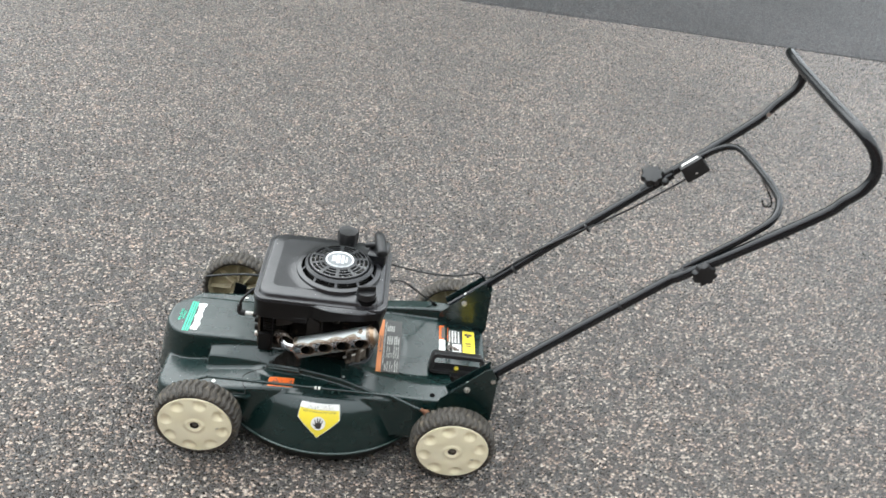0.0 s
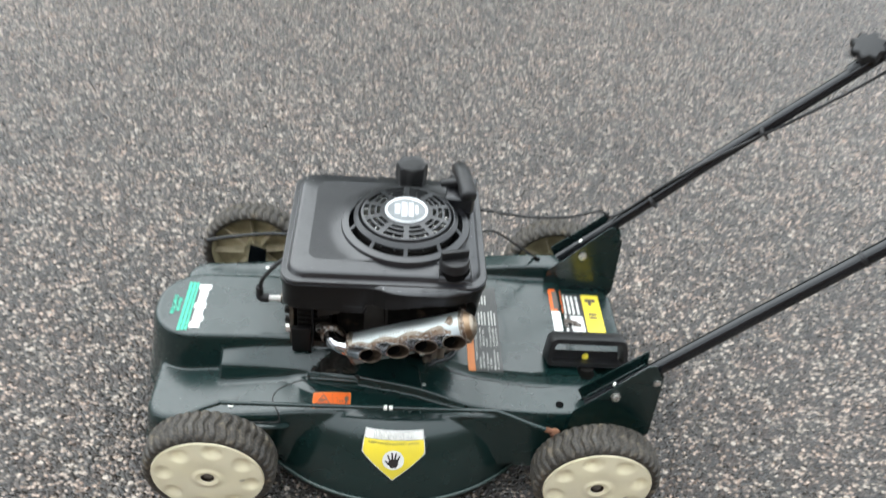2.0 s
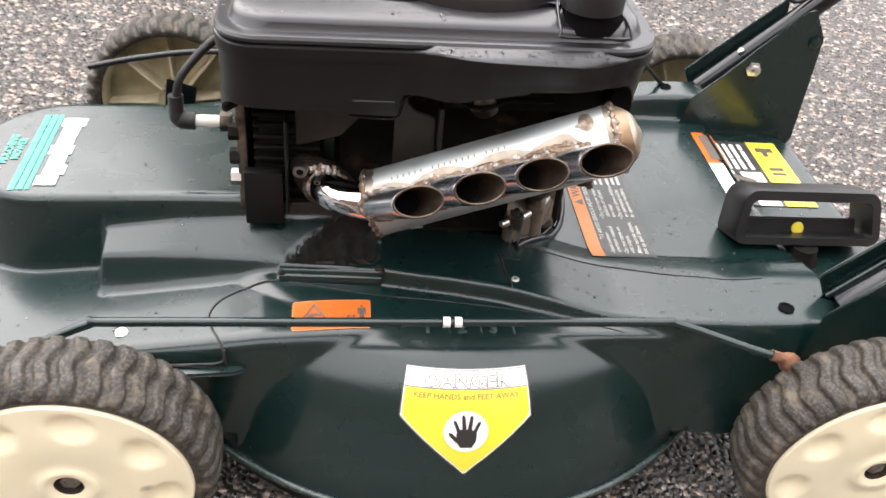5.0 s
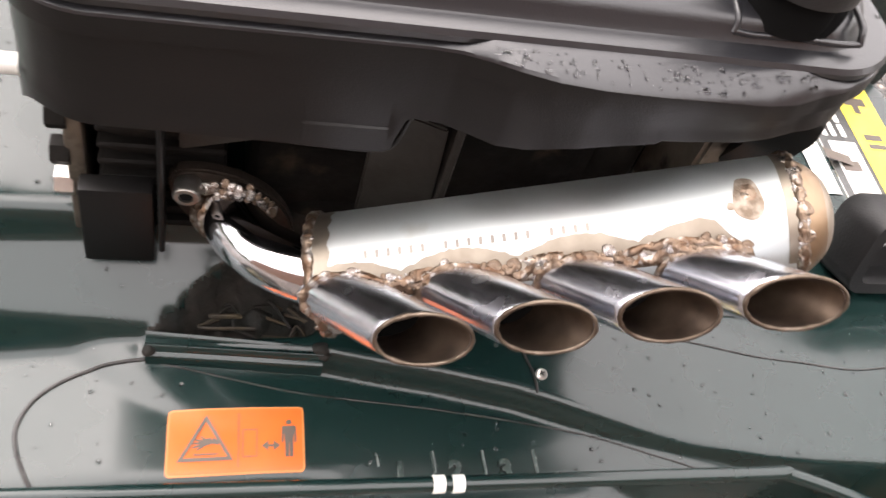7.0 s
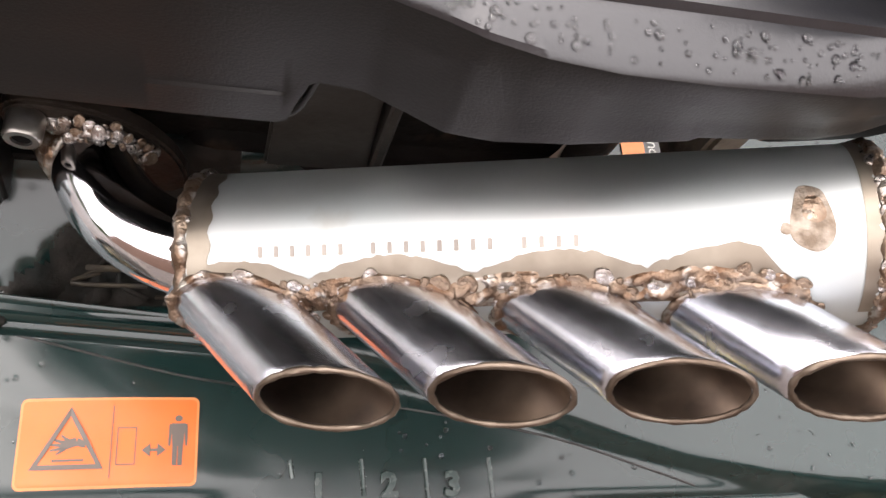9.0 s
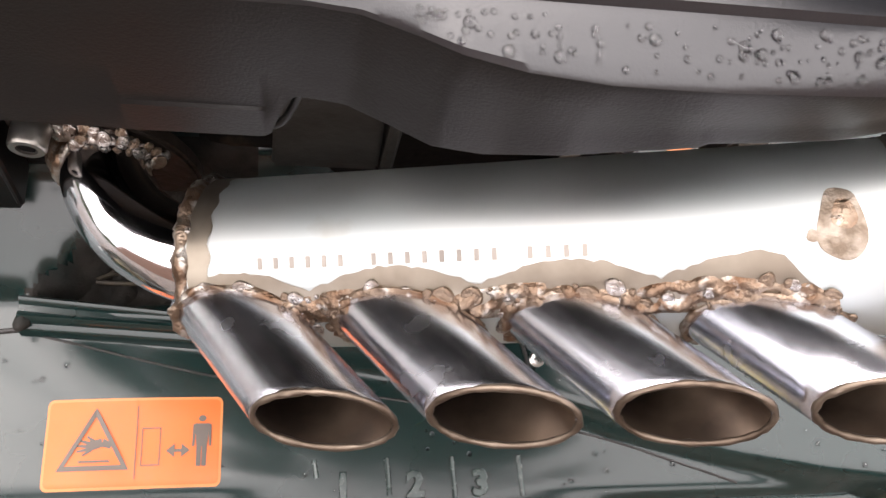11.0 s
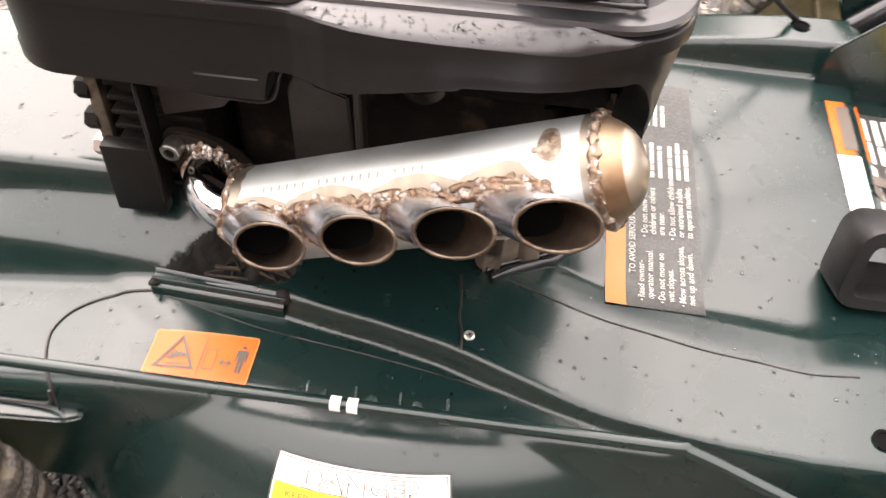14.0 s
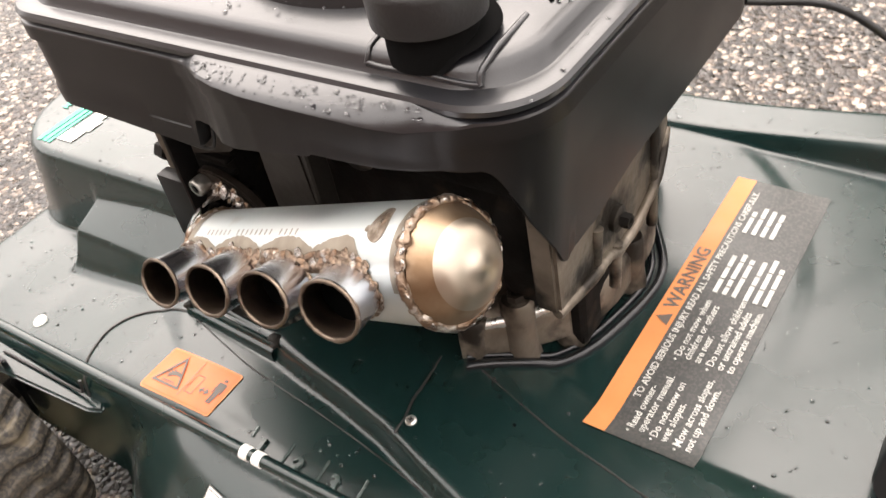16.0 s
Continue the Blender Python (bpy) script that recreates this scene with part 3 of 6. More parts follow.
SEAM_LINE = [(0.146, 0.1515), (0.190, 0.1400), (0.220, 0.1335), (0.279, 0.1255), (0.330, 0.1165), (0.365, 0.1085), (0.395, 0.0985), (0.418, 0.0905)]


def deck_trim():
    # folded flange along the front of the burnt opening
    fold = [(0.1640, 0.1640), (0.1636, 0.1755), (0.1626, 0.1766), (0.1614, 0.1762), (0.1604, 0.1744), (0.1580, 0.1742), (0.1568, 0.1758), (0.1556, 0.1762), (0.1544, 0.1752), (0.1538, 0.1728), (0.1520, 0.1722), (0.1512, 0.1712), (0.1506, 0.1600)]
    rings = []
    for k in range(16):
        t = k / 15
        rings.append([(0.1415 + 0.083 * t, y - (0.0095 if y > 0.157 else 0.0070) * t, z + 0.0032 * t) for y, z in fold])
    part("flange_rib", sharp(loft("flange_rib", rings, closed=False), 50), GREEN, mower, "folded green steel rib")
    rnd = random.Random(17)
    for x, y, z, s in ((0.1430, 0.1535, 0.1745, 0.0030), (0.2235, 0.1520, 0.1795, 0.0042), (0.2250, 0.1490, 0.1780, 0.0030)):
        bm = bmesh.new()
        bmesh.ops.create_icosphere(bm, subdivisions=2, radius=s)
        for v in bm.verts:
            v.co *= 1 + rnd.uniform(-0.3, 0.3)
            v.co.z *= 0.6
        for f in bm.faces:
            f.smooth = True
        part("melted_lump", bm, SOOT, mower, "sooty melted lump", at=Matrix.Translation((x, y, z)))
    seam = [(0.104, 0.083), (0.094, 0.101), (0.0885, 0.116), (0.0885, 0.126), (0.094, 0.137), (0.105, 0.1455), (0.121, 0.1515), (0.143, 0.1535)]
    part("cover_seam", tube("cover_seam", draped_line(seam, 10, 0.0002), 0.0010, 6, 0), INK, mower, "black joint round the side cover")
    part("cover_seam", tube("cover_seam", draped_line(SEAM_LINE, 14, 0.0001), 0.0005, 6, 0), INK, mower)
    crack = [(0.3305, 0.1275), (0.3300, 0.138), (0.3270, 0.150), (0.3265, 0.162), (0.3240, 0.182)]
    part("panel_seam", tube("panel_seam", draped_line(crack, 6, 0.0003), 0.0008, 6, 0), INK, mower)
    part("panel_seam", tube("panel_seam", draped_line([(x, y) for x, y in zip(BACK_X[1:], BACK_Y[1:])], 8, 0.0001), 0.0006, 6, 0), INK, mower)
    screw = part("deck_screw", lathe("deck_screw", [(0.0032, 0), (0.0032, 0.0008), (0.0024, 0.0016), (0.0009, 0.0012)], 14, (True, True), aim(on_deck(0.3342, 0.1375), (0, -0.1, 1))), BOLT, mower, "small bright cross-head screw")
    for turn in (20, 110):
        part("screw_slot", rounded_box("screw_slot", (0.0030, 0.0006, 0.0004), 0.0001, 1, aim(on_deck(0.3342, 0.1375, 0.0016), (0, -0.1, 1)) @ pose(0, 0, 0, 0, 0, turn)), INK, screw)
    # the flange ring in which the engine stands
    for rr, rad in ((0.1225, 0.0034), (0.1155, 0.0026)):
        ring = []
        for k in range(61):
            a = radians(-60 + 130 * k / 60)
            w = 0.965 + 0.015 * math.cos(4 * a) + 0.012 * math.sin(9 * a)
            x, y = 0.283 + rr * w * math.cos(a), 0.283 + rr * w * math.sin(a)
            ring.append((x, y, deck_z(x, y) + 0.001))
        part("engine_seat_ring", tube("engine_seat_ring", ring, rad * 0.85, 8, 0), BLACK_GLOSS, mower, "black seat ring round the engine")
    # graduations pressed into the side cover
    # the paler green paints in light caught by the relief
    for x, h in ((0.249, 0.45), (0.276, 0.9), (0.301, 1.0), (0.3275, 1.0)):
        p0, p1 = on_deck(x, 0.103, 0.0003), on_deck(x + 0.001, 0.103 - 0.015 * h, 0.0003)
        part("graduation_mark", tube("graduation_mark", [p0, p1], 0.0010, 6, 2), GREEN_WORN_LIT, mower, "pressed graduation mark, its caught light painted pale")



deck_trim()


# ---- lettering and decals ----
def text_mesh(text, size, bold=0.0, align="LEFT", raised=0.0):
    cu = bpy.data.curves.new("letters", "FONT")
    cu.body, cu.size, cu.align_x, cu.offset, cu.resolution_u = text, size, align, bold, 2
    cu.extrude, cu.bevel_depth = raised, raised * 0.6
    ob = bpy.data.objects.new("letters", cu)
    me = bpy.data.meshes.new_from_object(ob)
    bpy.data.objects.remove(ob)
    return me


def placed(me, f):
    """Lays a flat mesh on a surface: f maps its x, y to a point."""
    for v in me.vertices:
        v.co = f(v.co.x, v.co.y)
    me.update()
    return me


def patch(name, u0, u1, v0, v1, f, nu=12, nv=8):
    verts = [f(u0 + (u1 - u0) * i / (nu - 1), v0 + (v1 - v0) * j / (nv - 1)) for i in range(nu) for j in range(nv)]
    return mesh_of(name, verts, grid_faces(nu, nv, flip=True))


def bars(name, rows, f):
    """Bars (u0, u1, v0, v1) of writing that cannot be read, in one mesh."""
    verts, faces = [], []
    for u0, u1, v0, v1 in rows:
        k = len(verts)
        verts += [f(u0, v0), f(u1, v0), f(u1, v1), f(u0, v1)]
        faces.append((k, k + 1, k + 2, k + 3))
    return mesh_of(name, verts, faces, False)


def bar_parts(name, rows, f, material, parent):
    """Each bar of a pictogram as a part of its own."""
    for row in rows:
        part(name, bars(name, [row], f), material, parent)


def word_bars(rnd, u0, u1, v, h):
    """One line of unreadable words as bars."""
    out, u = [], u0
    while u < u1 - h:
        w = min(rnd.uniform(2.0, 6.0) * h, u1 - u)
        out.append((u, u + w, v, v + h))
        u += w + h * 0.4
    return out


def warning_decal():
    """The long warning on the platform: u runs along the decal away from the viewer, v towards the rear."""
    lift = 0.0006

    def f(up):
        return lambda u, v: on_deck(0.411 + v, 0.182 + u, lift + up)

    decal = part("warning_decal", patch("warning_decal", 0, 0.228, 0, 0.060, f(0), 24, 8), DECAL_BLACK, mower, "worn black decal with white writing and an orange heading")
    part("heading_band", patch("heading_band", 0, 0.228, 0, 0.0125, f(0.0003), 24, 3), ORANGE_FADED, decal, "faded orange band")
    g = f(0.0006)
    write = lambda text, size, u, v, m, bold=0.0: part("lettering", placed(text_mesh(text, size, bold), lambda a, b: g(u + a, v - b)), m, decal)  # noqa: E731
    write("WARNING", 0.0115, 0.098, 0.0105, INK_SOFT, 0.0003)
    tri = mesh_of("warning_triangle", [g(0.084, 0.0105), g(0.094, 0.0105), g(0.089, 0.0022)], [(0, 1, 2)], False)
    part("warning_triangle", tri, INK_SOFT, decal)
    write("TO AVOID SERIOUS INJURY READ ALL SAFETY PRECAUTIONS CAREFULLY.", 0.0056, 0.030, 0.0185, PRINT, 0.00012)
    lines = [("• Read owner-", 0.006, 0.024), ("  operator manual.", 0.006, 0.0295), ("• Do not mow on", 0.006, 0.0365), ("  wet slopes.", 0.006, 0.042),
             ("• Mow across slopes,", 0.006, 0.049), ("  not up and down.", 0.006, 0.0545),
             ("• Do not mow when", 0.062, 0.0265), ("  children or others", 0.062, 0.032), ("  are near.", 0.062, 0.0375),
             ("• Do not allow children", 0.062, 0.0445), ("  or untrained adults", 0.062, 0.050), ("  to operate machine.", 0.062, 0.0555)]
    for text, u, v in lines:
        write(text, 0.0060, u, v, PRINT, 0.0001)
    rnd = random.Random(3)
    rows = []
    for v in (0.0235, 0.029, 0.0345, 0.0415, 0.047, 0.0525):
        rows += word_bars(rnd, 0.120, 0.158 + rnd.uniform(-0.006, 0.002), v, 0.0028)
    for v in (0.021, 0.0265, 0.032, 0.0375):
        rows += word_bars(rnd, 0.176, 0.205 + rnd.uniform(-0.008, 0.0), v, 0.0028)
    part("writing_bars", bars("writing_bars", rows, g), PRINT, decal, kind="stuff")


def heat_decal():
    """The small orange hot-surface decal on the side cover."""
    def f(up):
        return lambda u, v: on_deck(0.1535 + 0.975 * u, 0.0945 + v * 1.10, 0.0006 + up)

    w, h, q = 0.0635, 0.0295, 0.0022

    def tag_shape(name, rim, up):
        verts, rows, r = [], [], q - rim * 0.6
        rows = [rim + r * (1 - math.cos(radians(15 * k))) for k in range(7)]
        rows += [rim + r + (h - 2 * rim - 2 * r) * k / 6 for k in range(1, 6)] + [h - v for v in reversed(rows)]
        for v in rows:
            e = max(0.0, r - min(v - rim, h - rim - v))
            cut = rim + r - math.sqrt(max(0.0, r * r - e * e))
            verts += [f(up)(cut + (w - 2 * cut) * i / 15, v) for i in range(16)]
        return mesh_of(name, verts, grid_faces(len(rows), 16))

    decal = part("hot_surface_decal", tag_shape("hot_surface_decal", 0, 0), ORANGE_FADED, mower, "orange hot surface decal with dark pictograms")
    part("orange_field", tag_shape("orange_field", 0.0009, 0.0002), ORANGE, decal)
    g = f(0.0005)
    tri = [(0.005, 0.006), (0.0305, 0.006), (0.01775, 0.0265)]
    inner = [(0.0078, 0.0076), (0.0277, 0.0076), (0.01775, 0.0236)]
    verts = [g(*p) for p in tri + inner]
    part("warning_triangle", mesh_of("warning_triangle", verts, [(0, 1, 4, 3), (1, 2, 5, 4), (2, 0, 3, 5)], False), INK_SOFT, decal)
    rows = [(0.0125, 0.0235, 0.0086, 0.0093), (0.0325, 0.0329, 0.003, 0.0268)]
    rows += [(0.0345, 0.0349, 0.007, 0.0195), (0.041, 0.0414, 0.007, 0.0195), (0.0345, 0.0414, 0.007, 0.0074), (0.0345, 0.0414, 0.0191, 0.0195)]
    rows += [(0.0445, 0.051, 0.0112, 0.0122)]
    bar_parts("pictogram_bar", rows, g, INK_SOFT, decal)

    def strokes(name, lines):
        verts, faces = [], []
        for (u0, v0, w0), (u1, v1, w1) in lines:
            side = Vector((v0 - v1, u1 - u0)).normalized()
            k = len(verts)
            verts += [g(u0 + side.x * w0, v0 + side.y * w0), g(u0 - side.x * w0, v0 - side.y * w0), g(u1 - side.x * w1, v1 - side.y * w1), g(u1 + side.x * w1, v1 + side.y * w1)]
            faces.append((k, k + 1, k + 2, k + 3))
        part(name, mesh_of(name, verts, faces, False), INK_SOFT, decal)

    strokes("pictogram_palm", [((0.0158, 0.0138, 0.0016), (0.0205, 0.0150, 0.0014)), ((0.0205, 0.0150, 0.0014), (0.0238, 0.0138, 0.0009)), ((0.0160, 0.0148, 0.0006), (0.0118, 0.0160, 0.0003)),
                               ((0.0160, 0.0138, 0.0006), (0.0108, 0.0142, 0.0003)), ((0.0162, 0.0130, 0.0006), (0.0116, 0.0122, 0.0003)), ((0.0168, 0.0128, 0.0006), (0.0138, 0.0110, 0.0003)), ((0.0178, 0.0152, 0.0007), (0.0150, 0.0172, 0.0003))])
    strokes("pictogram_figure", [((0.0562, 0.0128, 0.0019), (0.0562, 0.0205, 0.0026)), ((0.0552, 0.0065, 0.0008), (0.0552, 0.0128, 0.0009)), ((0.0572, 0.0065, 0.0008), (0.0572, 0.0128, 0.0009)),
                                 ((0.0531, 0.0130, 0.0004), (0.0535, 0.0203, 0.0006)), ((0.0593, 0.0130, 0.0004), (0.0589, 0.0203, 0.0006)), ((0.0562, 0.0212, 0.0006), (0.0562, 0.0217, 0.0013)), ((0.0562, 0.0217, 0.0013), (0.0562, 0.0226, 0.0013)), ((0.0562, 0.0226, 0.0013), (0.0562, 0.0232, 0.0006))])
    for a, b in (((0.0435, 0.0117), 1), ((0.052, 0.0117), -1)):
        u, v = a
        part("arrow_head", mesh_of("arrow_head", [g(u, v), g(u + 0.003 * b, v + 0.0022), g(u + 0.003 * b, v - 0.0022)], [(0, 1, 2)], False), INK_SOFT, decal)


def danger_decal():
    """The house-plate shaped decal on the bulge of the housing: u across, v down the slope from its top edge."""
    slope = [(0.2275, 0.0)]
    while slope[-1][1] < 0.09:
        r, s = slope[-1]
        dz = (deck_z(HUB[0], HUB[1] - r - 0.001) - deck_z(HUB[0], HUB[1] - r))
        slope.append((r + 0.001, s + math.hypot(0.001, dz)))
    rs, ss = [p[0] for p in slope], [p[1] for p in slope]

    def f(up):
        def g(u, v):
            r = float(np.interp(v, ss, rs))
            return on_housing((u - 0.002) / 0.245, r, 0.0006 + up)
        return g

    def shape(w, top, straight, tip, up, name, n=15):
        verts, k = [], 14
        for j in range(k):
            v = top + (tip - top) * j / (k - 1)
            half = w if v <= straight else w * max(0.02, (tip - v) / (tip - straight))
            verts += [f(up)(-half + 2 * half * i / (n - 1), v) for i in range(n)]
        return mesh_of(name, verts, grid_faces(k, n))

    decal = part("danger_decal", shape(0.0505, 0, 0.040, 0.086, 0, "danger_decal"), DECAL_BLACK, mower, "white and yellow danger decal with a black edge")
    part("decal_border", shape(0.0493, 0.0008, 0.0395, 0.0845, 0.0003, "decal_border"), WHITE, decal)
    part("yellow_field", shape(0.0482, 0.0165, 0.039, 0.083, 0.0006, "yellow_field"), YELLOW, decal)
    part("heading_frame", patch("heading_frame", -0.0484, 0.0484, 0.0016, 0.0164, f(0.0007), 14, 8), PRINT_GREY, decal)
    part("heading_panel", patch("heading_panel", -0.0477, 0.0477, 0.0023, 0.0157, f(0.0010), 14, 8), WHITE, decal, "white heading panel")
    g, g2, g3 = f(0.0010), f(0.0012), f(0.0022)
    part("lettering", placed(text_mesh("DANGER", 0.0145, 0.0007, "CENTER"), lambda a, b: f(0.0018)(a * 1.15, 0.0142 - b)), PRINT_GREY, decal)
    part("lettering", placed(text_mesh("DANGER", 0.0145, 0.0002, "CENTER"), lambda a, b: g3(a * 1.15, 0.0142 - b)), WHITE_BAND, decal)
    part("lettering", placed(text_mesh("KEEP HANDS and FEET AWAY", 0.0058, 0.0001, "CENTER"), lambda a, b: g(a * 1.08, 0.0235 - b)), PRINT_OLIVE, decal)
    disc = [g2(0.0165 * math.cos(2 * math.pi * k / 28), 0.0485 + 0.0165 * math.sin(2 * math.pi * k / 28)) for k in range(28)]
    part("white_disc", mesh_of("white_disc", disc + [g2(0, 0.0485)], [(k, (k + 1) % 28, 28) for k in range(28)], False), WHITE, decal)
    # a black palm with four spread fingers and a thumb
    top = f(0.0015)

    def finger(u0, v0, u1, v1, w):
        d = math.hypot(u1 - u0, v1 - v0)
        nu, nv = -(v1 - v0) / d * w, (u1 - u0) / d * w
        ring = [top(u0 - nu, v0 - nv), top(u0 + nu, v0 + nv), top(u1 + nu * 0.8, v1 + nv * 0.8), top(u1 + (u1 - u0) / d * w, v1 + (v1 - v0) / d * w), top(u1 - nu * 0.8, v1 - nv * 0.8)]
        part("pictogram_bar", mesh_of("pictogram_bar", ring, [tuple(range(5))], False), INK, decal)

    for u0, v0, u1, v1, w in ((-0.005, 0.049, -0.0085, 0.0405, 0.0014), (-0.0012, 0.047, -0.0022, 0.0365, 0.0015), (0.0026, 0.047, 0.0040, 0.0370, 0.0015), (0.0062, 0.049, 0.0098, 0.0415, 0.0014), (-0.006, 0.056, -0.0115, 0.0505, 0.0016)):
        finger(u0, v0, u1, v1, w)
    palm = [(-0.0070, 0.050), (-0.004, 0.0465), (0.004, 0.0465), (0.0080, 0.050), (0.0075, 0.056), (0.0045, 0.0615), (-0.0035, 0.0615), (-0.0065, 0.057)]
    part("pictogram_bar", mesh_of("pictogram_bar", [top(*q) for q in palm], [tuple(range(8))], False), INK, decal)


NOSE_X, NOSE_Y = -0.107, 0.214


def nose_decal():
    """Green stripes, a white block and small green lettering on the front hood."""
    def f(up):
        return lambda u, v: on_deck(NOSE_X + v, NOSE_Y + u, 0.0006 + up)

    rows = [(0.004, 0.128, 0.025, 0.030), (0.004, 0.128, 0.0315, 0.0365), (0.004, 0.128, 0.038, 0.0415)]
    for u0, u1, v0, v1 in rows:
        part("green_stripe", patch("green_stripe", u0, u1, v0, v1, f(0), 12, 3), MINT, mower, "green decal stripe")
    rnd = random.Random(8)
    block = []
    for k in range(7):
        u = 0.010 + 0.0162 * k
        block.append((u, u + 0.0146, 0.0465 - (0.003 if k % 3 == 0 else 0), 0.0625 + rnd.uniform(-0.002, 0.002)))
    part("white_badge_shape", bars("white_badge_shape", block + [(0.010, 0.122, 0.0485, 0.0605)], f(0.0002)), WHITE, mower, "white badge shape")
    g = f(0.0002)
    for text, v in (("MULCHING", 0.0120), ("MOWER", 0.0205)):
        part("lettering", placed(text_mesh(text, 0.0092, 0.0003, "CENTER"), lambda a, b, v=v: g(0.068 + a, v - b)), MINT, mower)


def tray_decal():
    """The black, orange, white and yellow decal on the rear flap."""
    def f(up):
        return lambda u, v: on_deck(0.573 + 0.099 * v, 0.412 - 0.125 * u, 0.0006 + up)

    decal = part("flap_decal", patch("flap_decal", 0, 1, 0.0, 1.0, f(0), 14, 8), DECAL_BLACK, mower, "black, orange and yellow safety decal on the rear flap")
    part("orange_band", patch("orange_band", 0.0, 0.50, 0.0, 0.24, f(0.0003), 8, 3), ORANGE, decal)
    part("white_panel", patch("white_panel", 0.50, 1.0, 0.0, 0.62, f(0.0003), 8, 5), WHITE, decal)
    part("yellow_panel", patch("yellow_panel", 0.0, 1.0, 0.66, 1.0, f(0.0003), 12, 4), YELLOW, decal)
    rnd = random.Random(5)
    rows = []
    for v in (0.28, 0.36, 0.44, 0.53):
        rows += word_bars(rnd, 0.05, 0.46, v, 0.045)
    part("writing_bars", bars("writing_bars", rows, f(0.0005)), WHITE, decal, kind="stuff")
    shapes = [(0.62, 0.70, 0.12, 0.50), (0.70, 0.80, 0.20, 0.30), (0.66, 0.74, 0.40, 0.56), (0.10, 0.17, 0.72, 0.92), (0.17, 0.24, 0.78, 0.84),
              (0.42, 0.47, 0.74, 0.90), (0.50, 0.54, 0.74, 0.90), (0.05, 0.45, 0.06, 0.16)]
    bar_parts("pictogram_bar", shapes, f(0.0006), INK_SOFT, decal)


warning_decal()
heat_decal()
danger_decal()
nose_decal()
tray_decal()
for text, x in (("1", 0.2565), ("2", 0.2835), ("3", 0.3085)):
    numeral = text_mesh(text, 0.0125, 0.0003, "LEFT", 0.0008)
    for v in numeral.vertices:
        v.co = on_deck(x + v.co.x, 0.0890 + v.co.y, 0.0009 + v.co.z)
    # numerals painted paler, as light on their relief would show them
    part("raised_numeral", numeral, GREEN_WORN_LIT, mower)


# ---- wheels ----
def tyre_mesh():
    """Wavy lugs run across the tread; the tyre stands flat on the ground."""
    n, rings = 600, []
    profile = [(0.085, 0.006), (0.088, 0.0025), (0.0925, 0.001), (0.0965, 0.002), (0.0995, 0.0045), (0.1018, 0.008)]
    profile += [(0.1045 - 0.9 * (y - 0.029) ** 2 * 6, y) for y in [0.011 + 0.003 * k for k in range(13)]]
    profile += [(0.1018, 0.050), (0.0995, 0.0535), (0.0965, 0.056), (0.0925, 0.057), (0.088, 0.0555), (0.085, 0.052)]
    for r, y in profile:
        ring = []
        for k in range(n):
            a = 2 * math.pi * k / n
            bend = 1.0 * math.sin(y * 190 + 0.5 * math.sin(3 * a)) + 28 * y + 0.35 * math.sin(7 * a)
            lug = math.sin(40 * a + bend) + 0.22 * math.sin(80 * a + 2 * bend + 0.6)
            depth = 0.0044 * max(0.0, min(1.0, (r - 0.0930) / 0.005))
            rr = r - depth * (1 - max(0.0, min(1.0, 0.80 + 1.35 * lug)))
            ring.append((rr * math.cos(a), y, max(rr * math.sin(a), -0.0995)))
        rings.append(ring)
    return sharp(loft("tyre", rings, flip=False), 85)


def hub_mesh():
    n = 128
    radii = [0.0105, 0.0115, 0.0145, 0.0165, 0.0185, 0.021, 0.0215, 0.030, 0.038, 0.044, 0.049, 0.053, 0.057, 0.061, 0.065, 0.069, 0.073, 0.077, 0.080, 0.083, 0.086, 0.0875, 0.0885, 0.0885]
    rings = []
    for i, r in enumerate(radii):
        ring = []
        for k in range(n):
            a = 2 * math.pi * k / n
            y = 0.0008 - 0.0032 * math.exp(-((r - 0.045) / 0.03) ** 2)
            if r < 0.0218:
                y -= 0.002 * step(r, 0.012, 0.015) * (1 - step(r, 0.0195, 0.0218))
            da = ((a * 8 / (2 * math.pi) + 0.5) % 1 - 0.5) * 2 * math.pi / 8 * 0.066
            q = math.hypot(da / 0.0150, (r - 0.0675) / 0.0130)
            lower = 0.0075 * max(0.0, 1 - q ** 2) ** 0.8 if q < 1 else 0.0
            y += lower * (1.0 if r > 0.06 else 0.8)
            if r > 0.0865:
                y += 0.0025 * (i - 20)
            ring.append((r * math.cos(a), y, r * math.sin(a)))
        rings.append(ring)
    return sharp(loft("wheel", rings, flip=False), 50)


TYRE, WHEEL_FACE = tyre_mesh(), hub_mesh()
WHEEL_BACK = lathe("inner_dish", [(0.086, 0.042), (0.0845, 0.040), (0.080, 0.018), (0.040, 0.013), (0.022, 0.014), (0.021, 0.042), (0.009, 0.043)], 64, (False, True),
                   pose(0, 0, 0, -90, 0, 0))
SPOKE = prism("spoke", [(0.020, 0.040), (0.083, 0.034), (0.081, 0.016), (0.020, 0.013)], pose(0, 0, 0, 0, 0, 0) @ Matrix.Translation((0, 0, -0.0012)), 0.0024, 0.0006)
AXLE_WELL = lathe("axle_recess", [(0.011, 0), (0.0108, 0.010), (0.0005, 0.0105)], 24, (False, True), pose(0, 0, 0, -90, 0, 0))
AXLE_NUT = hexhead("axle_bolt", 0.0075, 0.005, pose(0, 0.0075, 0, 90, 0, 0))


